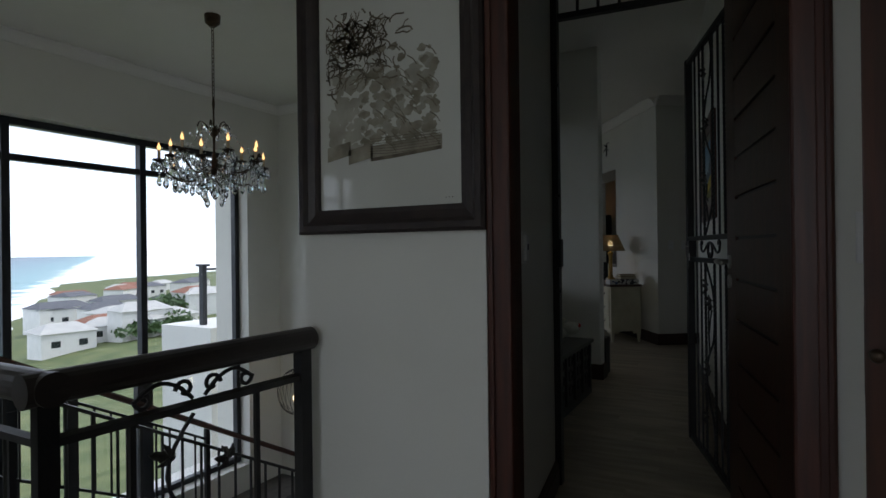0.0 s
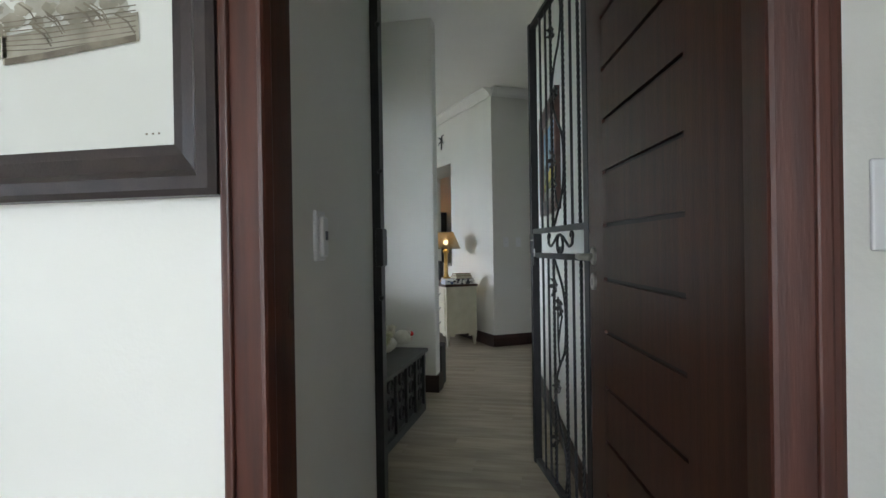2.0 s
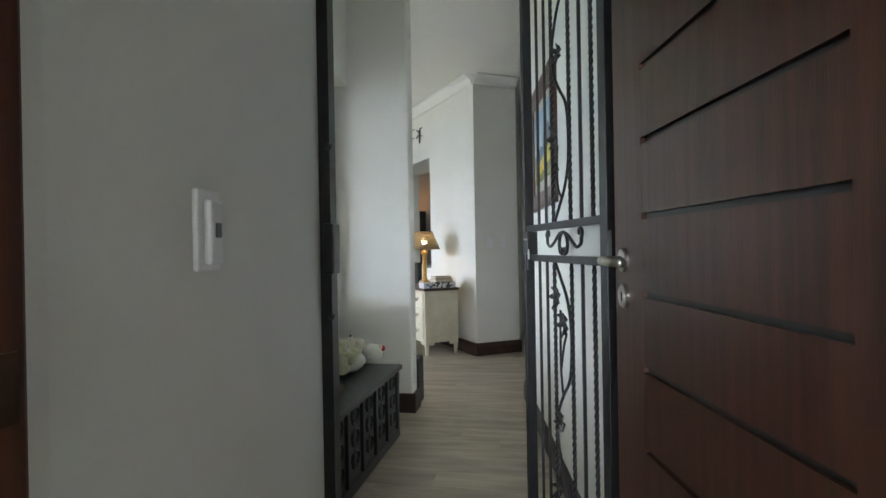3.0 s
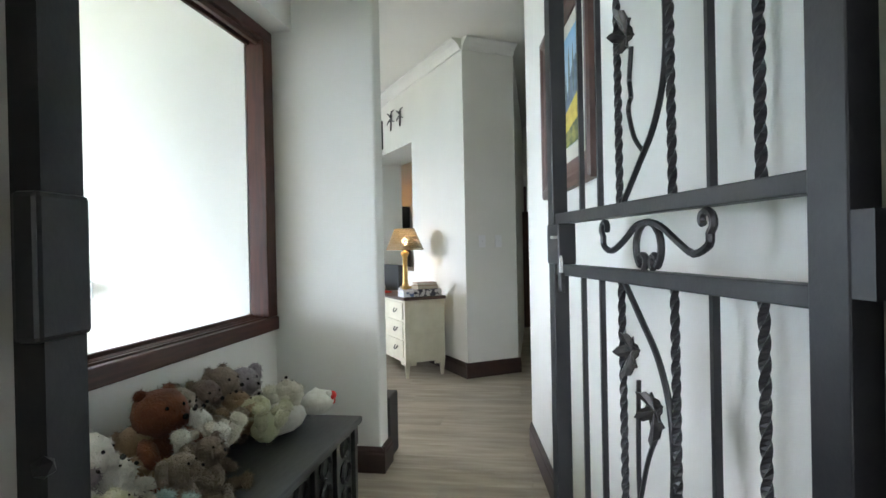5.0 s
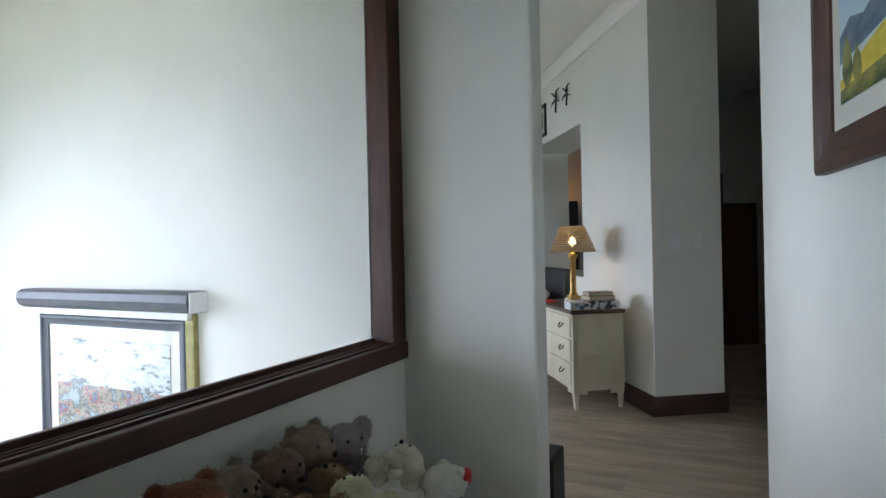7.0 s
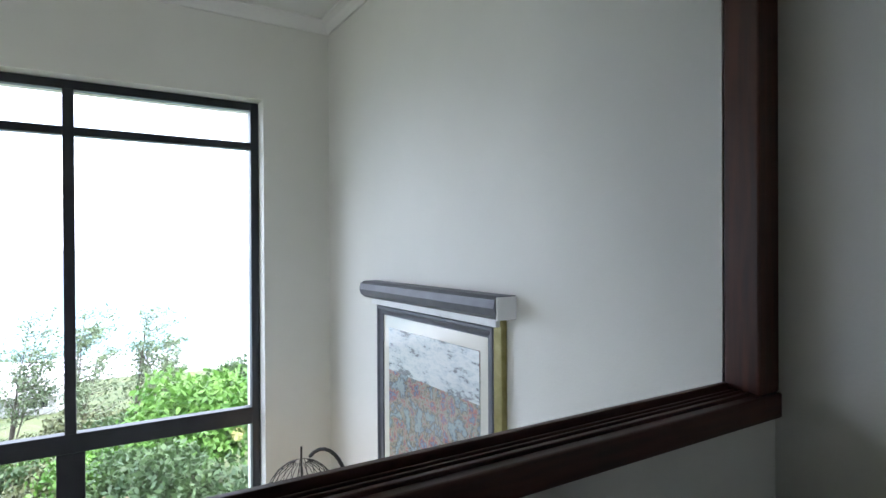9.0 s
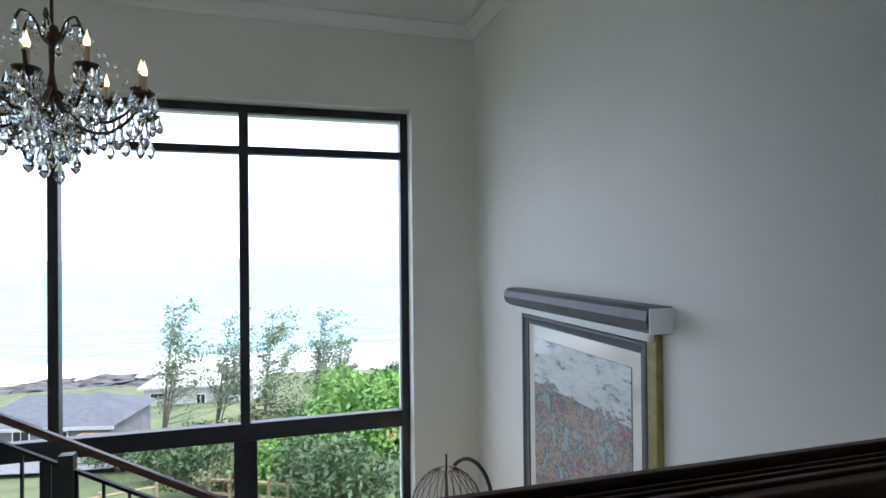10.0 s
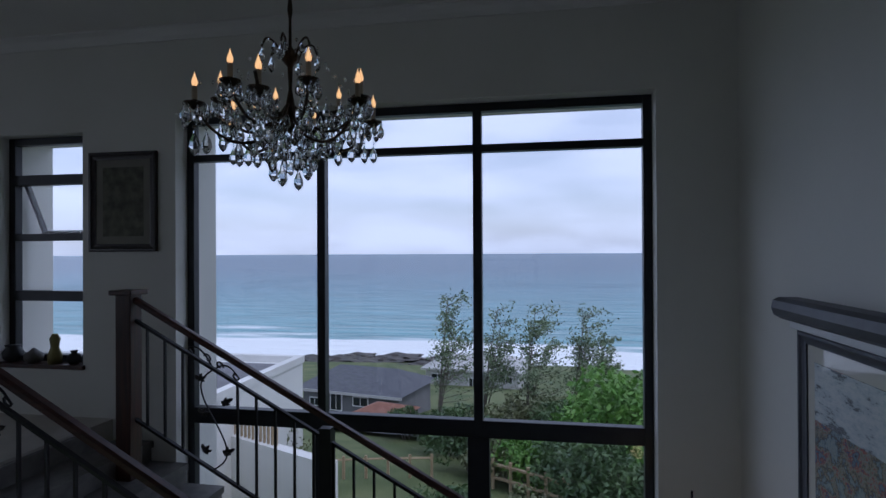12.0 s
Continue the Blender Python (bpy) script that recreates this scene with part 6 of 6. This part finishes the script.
part("parapet", boxes((-24.7, -9.4, -4.55, -4.2, -3.6, -3.3), (-24.7, -24.4, -15.1, -4.55, -3.6, -3.3), (-24.4, -9.4, -15.1, -14.8, -3.6, -3.3)), WHITEH, nb)
part("roof_deck", boxes((-23.9, -10, -14.5, -5.0, -3.6, -3.55)), GREYH, nb, "dark sunken roof deck")
tw = thing("garden_wall", "low white garden wall with a dark picket fence", "wall", at=pose(*from_eye(-25.9, 19), 0, 0, 0, -24))
part("wall", boxes((-0.2, 0.2, -3.2, 2.2, -9, -5.0)), WHITEH, tw)
for k in range(14):
    part("picket", boxes((-0.03, 0.03, -3.0 + 0.2 * k, -2.93 + 0.2 * k, -5.0, -4.4)), FENCEW, tw)
ter = thing("terrace", "white terrace parapet with a dark post and glass panel", "terrace", at=pose(-8.3, 9.45, 0))
part("parapet", boxes((-1.4, 0, 0, 4.0, -6.0, -0.15)), WHITEH, ter)
part("post", boxes((-0.62, -0.52, 0.25, 0.35, -0.15, 0.98), (-0.66, -0.48, 0.21, 0.39, 0.98, 1.02)), ALU, ter, "dark steel post")
part("rail", boxes((-0.59, -0.55, 0.35, 3.5, 0.90, 0.94)), ALU, ter)
gp = part("glass_panel", boxes((-0.575, -0.565, 0.4, 3.5, -0.05, 0.88)), GLASS, ter)
gp.visible_shadow = False

fence = thing("garden_fence", "weathered timber post and rail fence on the slope", "fence")
fp = [from_eye(-7.0 + 1.75 * k, 22.5 - 0.65 * k) for k in range(8)]
for x, y in fp:
    part("post", boxes((x - 0.06, x + 0.06, y - 0.06, y + 0.06, ground_z(x, y) - 0.2, ground_z(x, y) + 1.15)), FENCEW, fence)
for a, b in zip(fp, fp[1:]):
    for h in (0.95, 0.45):
        part("rail", tube(bmesh.new(), [(a[0], a[1], ground_z(*a) + h), (b[0], b[1], ground_z(*b) + h)], 0.045, square=True), FENCEW, fence)
fence2 = thing("garden_fence", "timber rail fence along the lawn", "fence")
fp = [from_eye(-22.4 + 2.2 * k, 23.5) for k in range(6)]
for x, y in fp:
    part("post", boxes((x - 0.05, x + 0.05, y - 0.05, y + 0.05, ground_z(x, y) - 0.2, ground_z(x, y) + 0.95)), FENCEW, fence2)
for a, b in zip(fp, fp[1:]):
    part("rail", tube(bmesh.new(), [(a[0], a[1], ground_z(*a) + 0.8), (b[0], b[1], ground_z(*b) + 0.8)], 0.035, square=True), FENCEW, fence2)

rk = random.Random(8)
for k in range(16):
    y = -44 + 2.3 * k + rk.uniform(-2, 2)
    rr = rk.uniform(1.2, 2.6)
    tagged(part("shore_rock", blob(bmesh.new(), (0, 0, 0), rr, (1.3, 2.2, 0.42), rough=0.7, div=3), ROCK, at=pose(shore(y) - rk.uniform(-3, 7), y, SEA + 0.3)), "dark wet rock at the surf line", "rock", "shore rocks")
for k in range(26):
    az, dist = rk.uniform(24, 40), rk.uniform(120, 300)
    x, y = -0.91 - dist * math.cos(radians(az)), 2.3 + dist * math.sin(radians(az))
    if x < shore(y) + 12:
        continue
    g = ground_z(x, y)
    t = thing("house", "small pale coastal house with a low roof", "house", "coastal town houses", pose(x, y, g - 1.0, 0, 0, rk.uniform(-30, 30)))
    w, d, h = rk.uniform(7, 13), rk.uniform(6, 9), rk.uniform(4, 6.5)
    part("wall", boxes((-d / 2, d / 2, -w / 2, w / 2, 0, h)), WHITEH, t)
    bm = bmesh.new()
    lo = [bm.verts.new(p) for p in ((d / 2 + 0.4, -w / 2 - 0.4, h), (d / 2 + 0.4, w / 2 + 0.4, h), (-d / 2 - 0.4, w / 2 + 0.4, h), (-d / 2 - 0.4, -w / 2 - 0.4, h))]
    r1, r2 = bm.verts.new((0, -w / 2 + 2, h + 1.5)), bm.verts.new((0, w / 2 - 2, h + 1.5))
    bm.faces.new((lo[0], lo[1], r2, r1)), bm.faces.new((lo[2], lo[3], r1, r2)), bm.faces.new((lo[1], lo[2], r2)), bm.faces.new((lo[3], lo[0], r1)), bm.faces.new(lo[::-1])
    part("roof", bm, rk.choice((TILE, SLATE, PALEH)), t)
    for wy in (-w / 4, w / 4):
        part("window", boxes((d / 2, d / 2 + 0.05, wy - 0.7, wy + 0.7, h * 0.5, h * 0.5 + 1.1)), WINDK, t)

# ---- floor planks ----
floor_ob = bpy.data.objects["floor"]
pw, pl = 0.19, 1.29
proto = boxes((0.0006, pl - 0.0006, 0.0006, pw - 0.0006, -0.012, 0.0))
pmesh = bpy.data.meshes.new("plank")
proto.to_mesh(pmesh)
proto.free()
pmesh.materials.append(PLANK)
rest = bmesh.new()
rp_ = random.Random(5)
count = 0
for i in range(int((14.2 - 4.02) / pw)):
    y = 4.02 + i * pw
    x_lo, x_hi = (-1.4, 0.75) if y < 7.75 else (-5.0, 2.5)
    x = x_lo - rp_.uniform(0, pl)
    while x < x_hi:
        a, b = max(x, x_lo), min(x + pl, x_hi)
        if b - a > 0.02:
            full = abs(b - a - pl) < 1e-6
            near = y < 13.0 and a < 1.2 and b > -2.6 and count < 290
            if near:
                if full:
                    me = pmesh
                else:
                    bm = boxes((0.0006, b - a - 0.0006, 0.0006, pw - 0.0006, -0.012, 0.0))
                    me = bpy.data.meshes.new("plank")
                    bm.to_mesh(me)
                    bm.free()
                    me.materials.append(PLANK)
                o = new("plank", me)
                o.parent = floor_ob
                o.location = (a, y, 0)
                count += 1
            else:
                box(rest, a + 0.0012, b - 0.0012, y + 0.0012, y + pw - 0.0012, -0.012, 0.0)
        x += pl
tagged(part("planks", rest, PLANK, floor_ob), kind="stuff")
